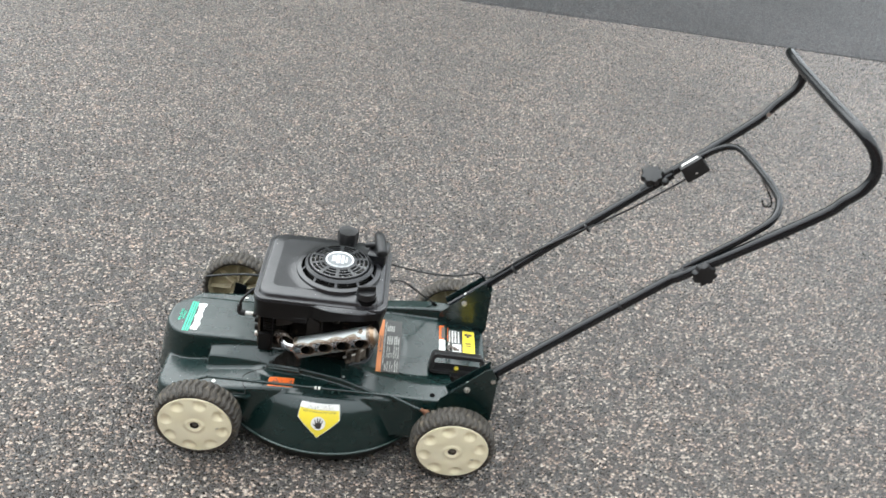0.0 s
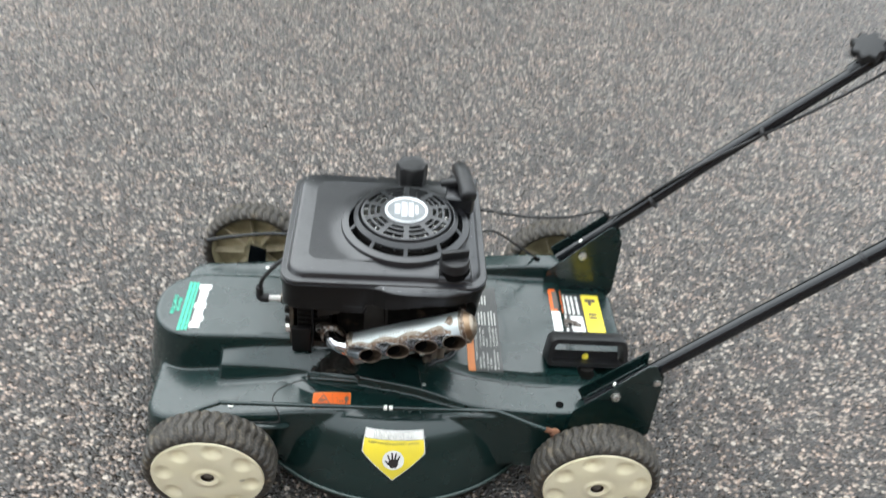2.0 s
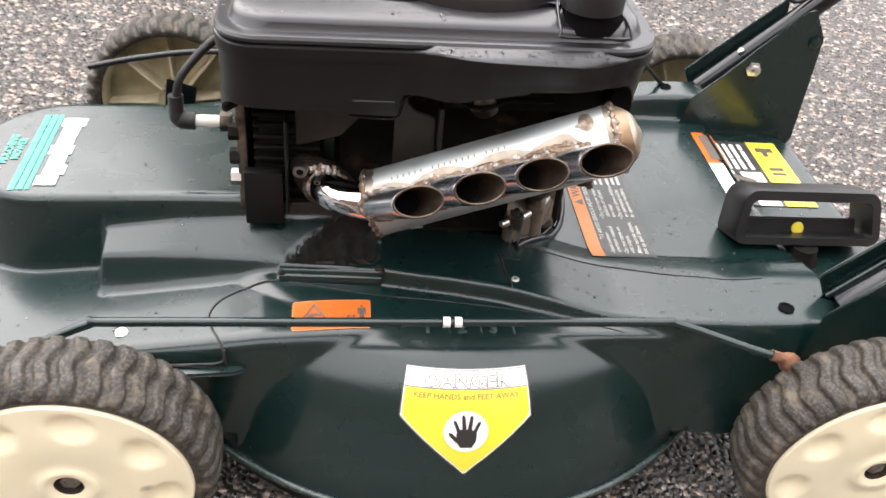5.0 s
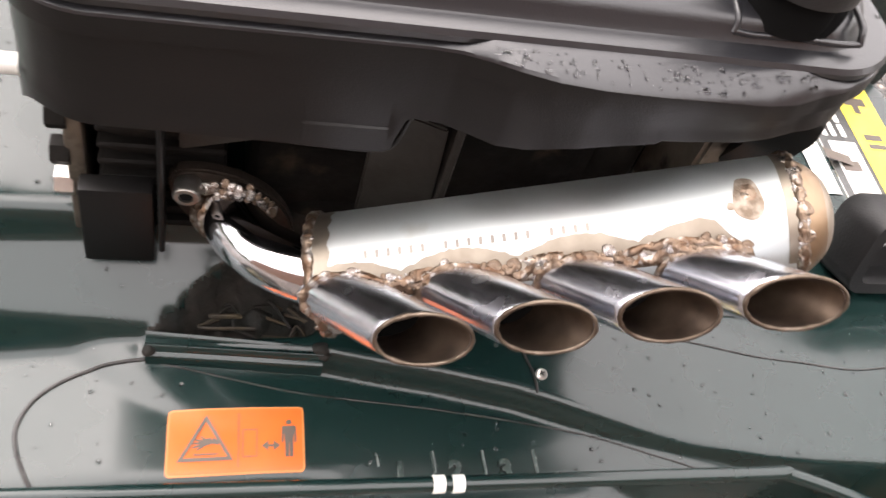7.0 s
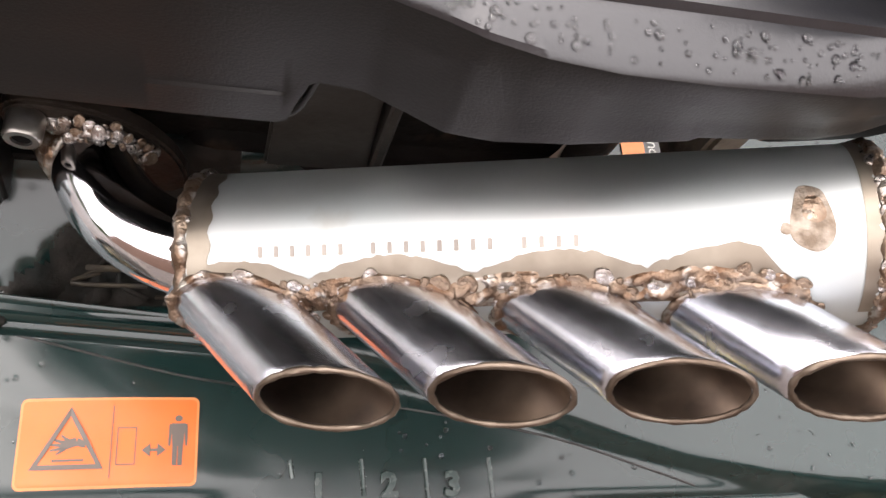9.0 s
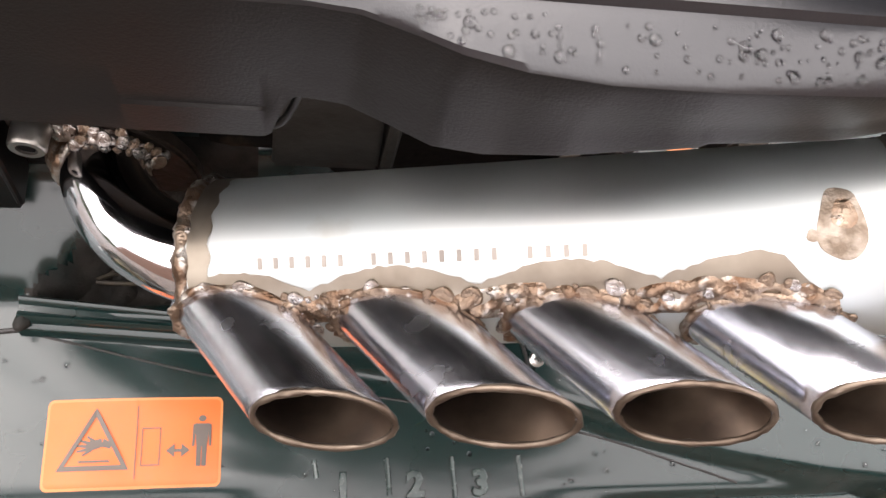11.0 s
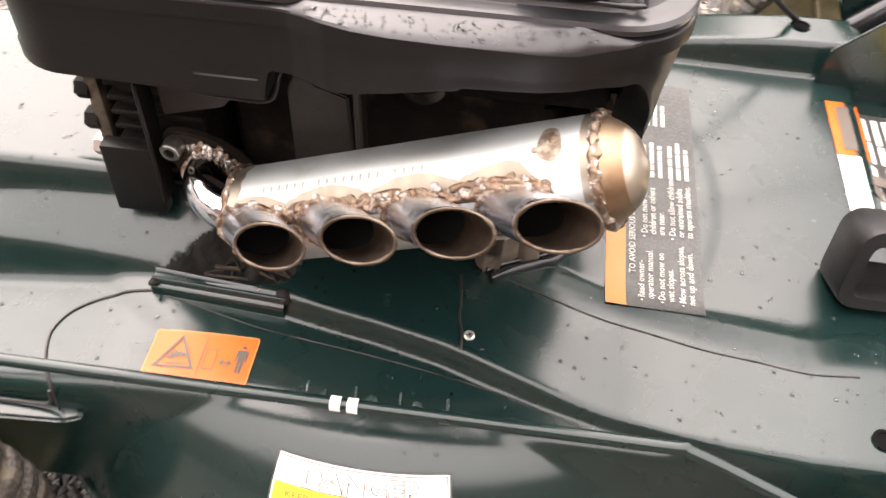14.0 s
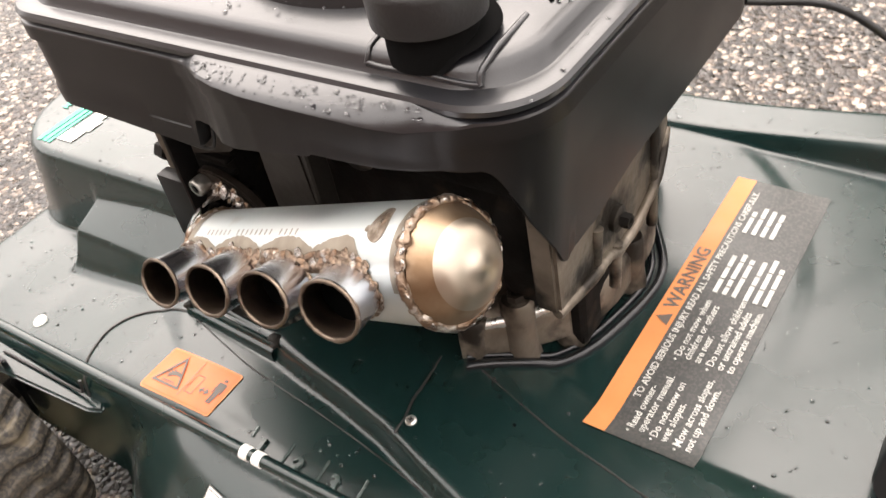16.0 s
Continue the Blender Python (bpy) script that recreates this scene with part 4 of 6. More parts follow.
def wheel(x, y, turn, facing):
    lean = Matrix.Translation((x, y, 0.100)) @ (Matrix.Rotation(math.pi, 4, "Z") if facing > 0 else Matrix.Identity(4)) @ Matrix.Rotation(radians(4), 4, "X")
    at = lean @ pose(0, 0, 0, 0, turn, 0)
    hub = part("wheel", WHEEL_FACE, CREAM, mower, "cream plastic wheel with a dished face and eight scallops", at=at)
    part("tyre", TYRE, RUBBER, hub, "dusty black rubber tyre with wavy lugs", at=pose(0, 0, 0, 0, -turn, 0))
    part("inner_dish", WHEEL_BACK, CREAM_DIRTY, hub, "mud-stained inner dish")
    part("axle_recess", AXLE_WELL, AXLE_BROWN, hub, "brown greasy axle recess")
    part("axle_bolt", AXLE_NUT, SOCKET_STEEL, hub, "dull grey axle end")
    for k in range(8):
        part("spoke", SPOKE, CREAM_WORN, hub, at=pose(0, 0, 0, 0, 45 * k, 0) @ Matrix.Identity(4))


wheel(0.0, 0.0, 11, -1)
wheel(0.616, 0.0, 30, -1)
wheel(-0.006, 0.606, 5, 1)
wheel(0.612, 0.600, 20, 1)


def running_gear():
    """Axle arms, the height linkage with its white bands, brackets and springs."""
    rod = [(-0.075, 0.066, 0.135), (-0.036, 0.074, 0.163), (0.010, 0.077, 0.186), (0.03, 0.0775, 0.1875), (0.23, 0.078, 0.1875), (0.43, 0.079, 0.187), (0.455, 0.078, 0.1855),
           (0.515, 0.062, 0.173), (0.545, 0.058, 0.166)]
    bar = part("height_rod", tube("height_rod", rod, 0.0036, 12, 8), GREEN, mower, "slim dark green steel height-setting rod")
    for x in (0.2715, 0.2805):
        part("white_band", lathe("white_band", [(0.0037, -0.0028), (0.0041, -0.0026), (0.0041, 0.0026), (0.0037, 0.0028)], 16, (True, True), aim((x, 0.0781, 0.1875), (1, 0, 0))),
             WHITE_BAND, bar, "white painted band")
    part("rod_joint", lathe("rod_joint", [(0.002, -0.006), (0.0078, -0.005), (0.0085, 0.0), (0.0075, 0.004), (0.003, 0.006)], 18, (True, True), aim((0.545, 0.057, 0.164), (0.3, -0.8, 0.5))),
         RUST, mower, "rusted linkage joint")
    part("rod_sleeve", tube("rod_sleeve", [(0.529, 0.060, 0.170), (0.534, 0.059, 0.1685), (0.540, 0.058, 0.167)], 0.0048, 10, 4), RUST, mower, "rusted rod end")
    part("rod_end", rounded_box("rod_end", (0.020, 0.010, 0.016), 0.003, 2, pose(-0.080, 0.064, 0.133, 0, 30, 10)), RUST, mower, "rusted bracket end")
    for x in (-0.0, 0.616):
        for y, s in ((0.030, 1), (0.570, -1)):
            part("axle", tube("axle", [(x, y, 0.1), (x, y + s * 0.065, 0.1)], 0.008, 12, 2), BLOCK, mower)
            part("axle_arm", prism("axle_arm", [(-0.018, -0.02), (0.018, -0.02), (0.026, 0.045), (-0.006, 0.055)], axes((x, y + s * 0.045, 0.1), (1, 0, 0), (0, 0, 1)), 0.004, 0.001),
                 BLACK_GLOSS, mower, "dark pressed steel axle arm")
    part("axle_link", tube("axle_link", [(-0.085, 0.508, 0.174), (-0.03, 0.508, 0.187), (0.04, 0.508, 0.197), (0.13, 0.505, 0.198)], 0.0034, 10, 6), BLACK_GLOSS, mower, "black far-side linkage rod")
    part("deck_clip", lathe("deck_clip", [(0.0050, 0), (0.0049, 0.0016), (0.0036, 0.0022), (0.0018, 0.0014), (0.0014, -0.001)], 16, (True, True), aim(on_deck(0.0218, 0.1096), (0, -0.2, 1))), WHITE_BAND, mower,
         "white push clip")
    part("deck_clip", lathe("deck_clip", [(0.0050, 0), (0.0049, 0.0016), (0.0036, 0.0022), (0.0018, 0.0014), (0.0014, -0.001)], 16, (True, True), aim(on_deck(0.037, 0.461), (0, 0.2, 1))), WHITE_BAND, mower,
         "white push clip")
    # a step of sheet metal under the front end of the cover, and the joint above it
    ledge = [(-0.03, 0.066), (0.110, 0.0740), (0.121, 0.0785), (0.114, 0.0860), (-0.03, 0.092)]
    part("cover_ledge", prism("cover_ledge", ledge, Matrix.Translation((0, 0, 0.1330)), 0.0045, 0.0018), GREEN, mower)
    joint = [(0.1035, 0.0826, 0.1540), (0.1030, 0.0815, 0.1470), (0.0985, 0.0812, 0.1420), (0.080, 0.0815, 0.1400), (0.045, 0.0815, 0.1390), (0.010, 0.0815, 0.1385)]
    part("cover_seam", tube("cover_seam", joint, 0.0011, 6, 8), INK, mower)


running_gear()


# ---- handle brackets, handle and controls ----
TILT_H = radians(43)
UP = Vector((math.cos(TILT_H), 0, math.sin(TILT_H)))
OUT = Vector((-math.sin(TILT_H), 0, math.cos(TILT_H)))


def along(u, y, lift=0.0):
    """A point on the handle's plane, u metres up from the bracket's top."""
    return Vector((0.707, y, 0.283)) + UP * u + OUT * lift


def brackets():
    outline = [(0.565, 0.150), (0.572, 0.196), (0.600, 0.222), (0.672, 0.300), (0.684, 0.303), (0.702, 0.272), (0.704, 0.150), (0.690, 0.120)]
    for y0, y1, tube_y in ((0.076, 0.125, 0.1015), (0.434, 0.497, 0.480)):
        base = new("handle_bracket")
        base.parent = mower
        tagged(base, "dark green steel bracket that holds the handle")
        plate_y = y0 if y0 < 0.2 else y0
        part("side_plate", prism("side_plate", outline, axes((0, plate_y + 0.003, 0), (1, 0, 0), (0, 0, 1)), 0.003, 0.001), GREEN, base)
        for off, r in ((-0.0165, 0.0028), (0.0165, 0.0028)):
            part("channel_lip", tube("channel_lip", [along(-0.150, tube_y + off, 0.002), along(-0.03, tube_y + off, 0.004)], r, 8, 2), GREEN, base)
        bed = [(-0.16, -0.017), (-0.02, -0.017), (-0.012, -0.012), (-0.012, 0.012), (-0.02, 0.017), (-0.16, 0.017)]
        part("channel_bed", prism("channel_bed", bed, axes(along(0, tube_y, -0.015), UP, (0, 1, 0)), 0.003, 0.001), GREEN, base)
        part("channel_web", prism("channel_web", [(0.60, 0.17), (0.585, 0.20), (0.685, 0.292), (0.70, 0.16)], axes((0, tube_y + 0.022, 0), (1, 0, 0), (0, 0, 1)), 0.003, 0.001), GREEN, base)
        part("bracket_bolt", lathe("bracket_bolt", [(0.0085, 0), (0.0085, 0.002), (0.006, 0.0025), (0.006, 0.007), (0.003, 0.0085)], 6, (True, True), aim((0.633, y0 - 0.0005, 0.235), (0, -1, 0))), BOLT, base,
             "zinc bracket bolt")
        part("bracket_bolt", lathe("bracket_bolt", [(0.006, 0), (0.006, 0.003), (0.003, 0.0045)], 12, (True, True), aim((0.692, y0 - 0.0005, 0.268), (0, -1, 0))), GREEN if y0 > 0.2 else BOLT, base)
        part("channel_rivet", lathe("channel_rivet", [(0.0042, 0), (0.0036, 0.002), (0.001, 0.003)], 12, (True, True), aim(along(-0.085, tube_y, 0.0125), OUT)), BOLT, base)
        hole = on_deck(0.556, 0.1045 if y0 < 0.2 else 0.4725, 0.0006)
        # the hole's shaded depth is painted black
        part("rail_hole", lathe("rail_hole", [(0.0062, 0), (0.0066, 0.0006), (0.0046, 0.0008), (0.0040, -0.0006), (0.0005, -0.0006)], 20, (True, True), aim(hole, (0, 0, 1))), SHADE_BLACK, base,
             "drilled hole in the rail, its shaded depth painted black")


brackets()


def handle():
    base = new("handle")
    base.parent = mower
    tagged(base, "black tubular steel push handle in two sections")
    R = 0.0118
    for name, y0, y1 in (("lower_tube", 0.1015, 0.104), ("lower_tube", 0.486, 0.506)):
        part(name, tube(name, [along(-0.145, y0), along(0.0, y0 * 0.8 + y1 * 0.2), along(0.2, y0 * 0.3 + y1 * 0.7), along(0.56, y1)], R, 16, 6), BLACK_GLOSS, base)
    near = [along(0.47, 0.094, 0.004), along(0.60, 0.074, 0.003), along(0.80, 0.052), (1.325, 0.049, 0.868), (1.353, 0.048, 0.900), (1.364, 0.048, 0.935), (1.354, 0.050, 0.970),
            (1.332, 0.060, 0.999), (1.317, 0.088, 1.012), (1.313, 0.14, 1.014)]
    bar = [(1.312, 0.24, 1.014), (1.312, 0.34, 1.015), (1.312, 0.44, 1.016), (1.314, 0.510, 1.018), (1.326, 0.540, 1.012)]
    far = [(1.356, 0.550, 0.990), (1.379, 0.551, 0.958), (1.371, 0.548, 0.920), (1.335, 0.543, 0.876), along(0.80, 0.530), along(0.62, 0.516, 0.003), along(0.47, 0.508, 0.004)]
    part("upper_loop", tube("upper_loop", near + bar + far, R, 18, 6), BLACK_GLOSS, base)
    bail = [along(0.50, 0.098, 0.014), along(0.58, 0.088, 0.018), along(0.66, 0.083, 0.020), along(0.712, 0.092, 0.020), along(0.740, 0.130, 0.020), along(0.748, 0.18, 0.020), along(0.746, 0.27, 0.020), along(0.741, 0.35, 0.020),
            along(0.734, 0.410, 0.020), along(0.718, 0.446, 0.020), along(0.685, 0.470, 0.020), along(0.63, 0.482, 0.018)]
    part("bail_bar", tube("bail_bar", bail, 0.0085, 14, 6), BLACK_GLOSS, base, "black stop bail lying against the handle")
    lobes = []
    for h, s in ((0.0, 0.7), (0.003, 1.0), (0.014, 1.0), (0.018, 0.86), (0.019, 0.5)):
        lobes.append([Vector((0.0262 * s * (1 + 0.10 * math.cos(8 * a)) * math.cos(a), 0.0245 * s * (1 + 0.10 * math.cos(8 * a)) * math.sin(a), h)) for a in [2 * math.pi * k / 64 for k in range(64)]])
    knob = sharp(loft("knob", lobes, (True, True)), 40)
    part("knob", knob, BLACK, base, "black lobed clamping knob", at=aim(along(0.530, 0.078, -0.006), (0.1, -1, 0.1)))
    part("knob", knob, BLACK, base, "black lobed clamping knob", at=aim(along(0.512, 0.512, 0.018), (-0.35, -0.45, 0.8)) @ Matrix.Diagonal((1.1, 1.1, 1.1, 1)))
    for y in (0.094, 0.508):
        part("clamp_plate", rounded_box("clamp_plate", (0.075, 0.016, 0.020), 0.006, 3, axes(along(0.53, y, 0.008), UP, (0, 1, 0))), BLACK, base)
    box = part("control_box", rounded_box("control_box", (0.066, 0.040, 0.044), 0.005, 2, axes(along(0.615, 0.476, 0.004), UP, (0, 1, 0)), (0.92, 0.8)), BLACK, base, "black stop control box with a small white label")
    part("box_label", rounded_box("box_label", (0.046, 0.010, 0.0008), 0.0003, 1, axes(along(0.615, 0.476, 0.0268), UP, (0, 1, 0))), WHITE, box)
    part("box_screw", lathe("box_screw", [(0.003, 0), (0.0028, 0.001), (0.001, 0.0014)], 10, (True, True), aim(along(0.615, 0.4545, -0.002), (0, -1, 0))), BOLT, box)
    part("handle_bolt", lathe("handle_bolt", [(0.010, 0), (0.010, 0.003), (0.006, 0.008), (0.001, 0.010)], 18, (True, True), aim(along(0.535, 0.486, 0.004), (0, -1, 0.15))), BLACK, base)
    part("tube_eyelet", lathe("tube_eyelet", [(0.0060, 0), (0.0060, 0.0012), (0.0036, 0.0012), (0.0034, -0.001)], 16, (True, True), aim(along(0.835, 0.519, 0.004), (0, -1, 0.2))), BOLT, base, "bright eyelet in the tube")
    hook = [along(0.745, 0.290, 0.018), along(0.738, 0.270, -0.012), along(0.735, 0.258, -0.040), along(0.725, 0.250, -0.056), along(0.712, 0.250, -0.046), along(0.716, 0.256, -0.032)]
    part("wire_hook", tube("wire_hook", hook, 0.0022, 8, 6), BLOCK, base, "bent wire rope hook")
    part("rope_guide", tube("rope_guide", [along(0.70, 0.078, -0.010), along(0.705, 0.072, -0.020), along(0.715, 0.066, -0.017), along(0.722, 0.064, -0.024)], 0.0022, 8, 6), BLOCK, base)
    part("guide_clip", rounded_box("guide_clip", (0.026, 0.014, 0.010), 0.003, 2, axes(along(0.69, 0.080, -0.011), UP, (0, 1, 0))), BLACK, base)
    cable = [(0.413, 0.385, 0.366), (0.455, 0.405, 0.346), (0.52, 0.435, 0.318), (0.60, 0.465, 0.301), (0.66, 0.482, 0.306), along(0.0, 0.488, 0.016), along(0.12, 0.490, 0.015), along(0.26, 0.488, 0.004),
             along(0.36, 0.490, -0.012), along(0.48, 0.482, -0.016), along(0.59, 0.476, -0.014)]
    part("control_cable", tube("control_cable", cable, 0.0026, 8, 8), BLACK, base, "thin black control cable")
    part("starter_cord", tube("starter_cord", [(0.412, 0.40, 0.300), (0.46, 0.43, 0.285), (0.52, 0.46, 0.225), (0.56, 0.485, 0.185), (0.60, 0.505, 0.16)], 0.0024, 8, 8), BLACK, base)
    for u, y in ((0.30, 0.487), (0.07, 0.484), (0.33, 0.104)):
        part("cable_tie", lathe("cable_tie", [(0.0122, -0.003), (0.0134, -0.0025), (0.0134, 0.0025), (0.0122, 0.003)], 18, (True, True), aim(along(u, y), UP)), BLACK, base)


handle()


def flap_handle():
    """The looped lift handle of the rear flap."""
    def frame_outline(w, h, cut, n=6):
        return rounded_outline(-w / 2, w / 2, 0, h, (cut,) * 4, n)

    m = axes((0.617, 0.211, 0.167), (1, 0.03, -0.03), (0.0, 0.36, 0.93))
    outer, inner = frame_outline(0.148, 0.051, 0.012), frame_outline(0.128, 0.034, 0.006)
    outer = [(x * (1 - 2.0 * y), y) for x, y in outer]
    inner = [(x * (1 - 2.4 * y), y) for x, y in inner]
    rings = []
    for z, o_off in ((-0.016, 0.002), (-0.013, 0.0), (0.019, 0.0), (0.022, 0.002)):
        rings.append([Vector((x * (1 - o_off * 8), 0.001 + y * (1 - o_off * 10), z - 0.011)) for x, y in outer])
    for z in (0.022, -0.016):
        rings.append([Vector((x, y + 0.008, z - 0.011)) for x, y in inner])
    rings.append(rings[0])
    me = loft("flap_handle", rings)
    me.transform(m)
    loop = part("flap_handle", sharp(me, 35), BLACK, mower, "black plastic looped lift handle on the rear flap")
    part("handle_back", prism("handle_back", [(-0.06, 0.002), (0.06, 0.002), (0.058, 0.022), (-0.058, 0.022)], m @ Matrix.Translation((0, 0, -0.014)), 0.004, 0.001), BLACK, loop)
    part("handle_screw", lathe("handle_screw", [(0.0062, 0), (0.0058, 0.0016), (0.002, 0.0026)], 14, (True, True), m @ Matrix.Translation((0.0, 0.012, -0.010))), YELLOW, loop, "yellow passivated screw")
    part("handle_foot", lathe("handle_foot", [(0.016, -0.016), (0.017, -0.006), (0.013, 0.002), (0.012, 0.010)], 20, (True, True), Matrix.Translation((0.617, 0.203, 0.160))), BLOCK, loop)


flap_handle()


# ---- engine ----
# the crown of the cover: distance in from its outline, and height
CROWN_D = (0.0095, 0.0108, 0.0120, 0.0132, 0.0148, 0.018, 0.024, 0.032, 0.0405)
CROWN_Z = (0.3818, 0.3838, 0.3866, 0.3888, 0.3902, 0.3911, 0.3922, 0.3935, 0.3948)


def crown_z(x, y):
    """The height of the cover's top at a place."""
    edge = min(x - 0.101, 0.420 - x, y - 0.149, 0.447 - y)
    d = math.hypot(x - 0.293, y - 0.283)
    return float(np.interp(edge, CROWN_D, CROWN_Z)) + 0.0040 * max(0.0, 1 - max(d - 0.101, 0) / 0.030) ** 2 * float(step(edge, 0.012, 0.03))


# the near side of the cover: how far its ledge stands out, the ledge's height, and the lower edge
LEDGE_X = [0.236, 0.246, 0.256, 0.264, 0.275, 0.290, 0.310, 0.330, 0.350, 0.365, 0.380, 0.398]
LEDGE_OUT = [0.0, 0.0015, 0.0065, 0.0110, 0.0135, 0.0150, 0.0145, 0.0130, 0.0110, 0.0080, 0.0035, 0.0]
LEDGE_Z = [0.3740, 0.3745, 0.3762, 0.3772, 0.3765, 0.3760, 0.3750, 0.3738, 0.3722, 0.3714, 0.3724, 0.3745]
UNDER_X = [0.100, 0.167, 0.203, 0.2285, 0.2305, 0.2322, 0.2340, 0.2406, 0.2648, 0.2733, 0.2858, 0.305, 0.3177, 0.3186, 0.350, 0.380]
UNDER_Z = [0.326, 0.3238, 0.3220, 0.3215, 0.3235, 0.3330, 0.3395, 0.3400, 0.3405, 0.3417, 0.3450, 0.3490, 0.3505, 0.3520, 0.3515, 0.3520]


def shroud():
    """The black engine cover: rim, gutter, crowned top with the fan well, and side walls with a wavy lower edge."""
    outline = rounded_outline(0.101, 0.420, 0.149, 0.447, (0.030, 0.034, 0.040, 0.040), 12)
    dense = []
    for i, (x, y) in enumerate(outline):
        x2, y2 = outline[(i + 1) % len(outline)]
        n = max(1, int(math.hypot(x2 - x, y2 - y) / 0.0016))
        dense += [(x + (x2 - x) * k / n, y + (y2 - y) * k / n) for k in range(n)]
    cx, cy = 0.2605, 0.298

    def inset(p, d):
        """Moves an outline point inwards."""
        x, y = p
        sx, sy = (0.1595 - d) / 0.1595, (0.149 - d) / 0.149
        return cx + (x - cx) * sx, cy + (y - cy) * sy

    near = [1 - step(p[1], 0.155, 0.19) for p in dense]
    out = [n * float(np.interp(p[0], LEDGE_X, LEDGE_OUT)) for p, n in zip(dense, near)]
    join = [min(1.0, o / 0.006) for o in out]  # where the ledge stands out the rim flows into it
    rings = []
    for d, z in [*zip(reversed(CROWN_D), reversed(CROWN_Z)), (0.008, 0.3815), (0.004, 0.382), (0.0012, 0.3815), (0.0, 0.3795), (0.0004, 0.377), (0.003, 0.3755)]:
        ring = []
        for p, w in zip(dense, join):
            x, y = inset(p, d * (1 - w) if z < 0.3785 else d)
            ring.append((x, y, max(z, 0.3755 + w * 0.0042) if z < 0.3785 else z))
        rings.append(ring)
    crown = len(rings) + 4
    right = [step(p[0], 0.398, 0.418) * step(p[1], 0.150, 0.165) for p in dense]
    high = [0.3745 + n * (float(np.interp(p[0], LEDGE_X, LEDGE_Z)) - 0.3745) for p, n in zip(dense, near)]
    # the ledge that swells out on the near side, then the lip of the upper moulding
    for f, k, drop in ((0.3, 0.15, 0), (0.65, 0.5, 0), (0.9, 0.85, 0), (0.98, 1.0, 0.0008), (1.0, 1.0, 0.002), (1.0, 1.0, 0.0085), (0.99, 1.0, 0.0088)):
        ring = []
        for p, o, h, w in zip(dense, out, high, join):
            base_z = 0.3755 + w * 0.0040
            ring.append((*inset(p, 0.004 * (1 - f) * (1 - w) + 0.0012 * (drop > 0.008) * (f < 1) - o * f), base_z + (h - base_z) * k - drop))
        rings.append(ring)
    lowest = []
    for p, n in zip(dense, near):
        x = p[0]
        z = n * float(np.interp(x, UNDER_X, UNDER_Z)) + (1 - n) * 0.30
        corner = float(np.interp(p[1], [0.149, 0.153, 0.165, 0.177, 0.187, 0.192, 0.197, 0.220, 0.260, 0.310], [0.352, 0.345, 0.316, 0.295, 0.277, 0.272, 0.276, 0.275, 0.283, 0.283]))
        z += (corner - z) * float(step(x, 0.396, 0.408))
        lowest.append(z)
    for f, low_step in ((0.0, 0), (0.4, 0), (0.7, 0), (0.71, 1), (0.97, 1), (1.0, 1)):
        ring = []
        for p, o, h, z, r in zip(dense, out, high, lowest, right):
            top = h - 0.009
            level = top + (z - top) * f
            if low_step and f < 0.9:
                level = min(level, max(0.3340, z + 0.0015))
            if not low_step and f > 0.5:
                level = max(level, 0.3345)
            d = 0.0012 - o + (0.0 if low_step else 0.0007) + (0.002 if f == 1.0 else 0)
            x, y = inset(p, d)
            ring.append((x - 0.014 * r * max(0.0, 0.366 - level) / 0.095, y, level))
        rings.append(ring)
    inner = [(inset((x, y), 0.012)[0] - 0.012 * r, inset((x, y), 0.012)[1], z + 0.003) for (x, y), z, r in zip(dense, lowest, right)]
    rings.append(inner)
    rings.append([(*inset(p, 0.018), 0.366) for p in dense])
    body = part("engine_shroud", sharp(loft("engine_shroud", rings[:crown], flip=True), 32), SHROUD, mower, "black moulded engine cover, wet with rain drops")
    # the walls take the darkened copy, so their shade is in the colour
    part("side_wall", sharp(loft("side_wall", rings[crown - 1:], flip=True), 32), SHROUD_SHADED, body, "satin black side wall, shade darkened into its plastic")
    # crowned top panel with the round fan well
    top = []
    fx, fy = 0.293, 0.283
    m = 540
    rim_in = [inset(p, 0.0400) for p in dense]
    edge_a = [math.atan2(y - fy, x - fx) % (2 * math.pi) for x, y in rim_in]
    edge_r = [math.hypot(x - fx, y - fy) for x, y in rim_in]
    for s in np.linspace(0, 1, 24):
        ring = []
        for k in range(m):
            a = 2 * math.pi * k / m
            well = Vector((fx + 0.101 * math.cos(a), fy + 0.101 * math.sin(a)))
            c, q = math.cos(a), math.sin(a)
            far = max(float(np.interp(a, edge_a, edge_r, period=2 * math.pi)), 0.104)
            p = well + (Vector((fx + far * c, fy + far * q)) - well) * s
            z = crown_z(p.x, p.y)
            ring.append((p.x, p.y, z))
        top.append(ring)
    part("top_panel", loft("top_panel", top, flip=False), SHROUD, body, "crowned top of the engine cover")
    return body


cover = shroud()
liner = [(0.196, 0.1555, 0.3195), (0.214, 0.1555, 0.3182), (0.2265, 0.1555, 0.3180), (0.2325, 0.1555, 0.3205), (0.2352, 0.1560, 0.3270), (0.2375, 0.1565, 0.3350), (0.2430, 0.1570, 0.3385)]
part("shroud_liner", tube("shroud_liner", liner, 0.0010, 8, 8), SHROUD_SHADED, cover, "inner lip below the notch of the cover")
wall = [(0.3455, 0.2000), (0.3445, 0.180), (0.3440, 0.1625), (0.3460, 0.1604), (0.370, 0.1604), (0.3935, 0.1604), (0.3952, 0.1625), (0.3945, 0.180), (0.3935, 0.2000)]
line = [(p.x, p.y, crown_z(p.x, p.y) - 0.0002) for p in glide([(x, y, 0) for x, y in wall], 8)]
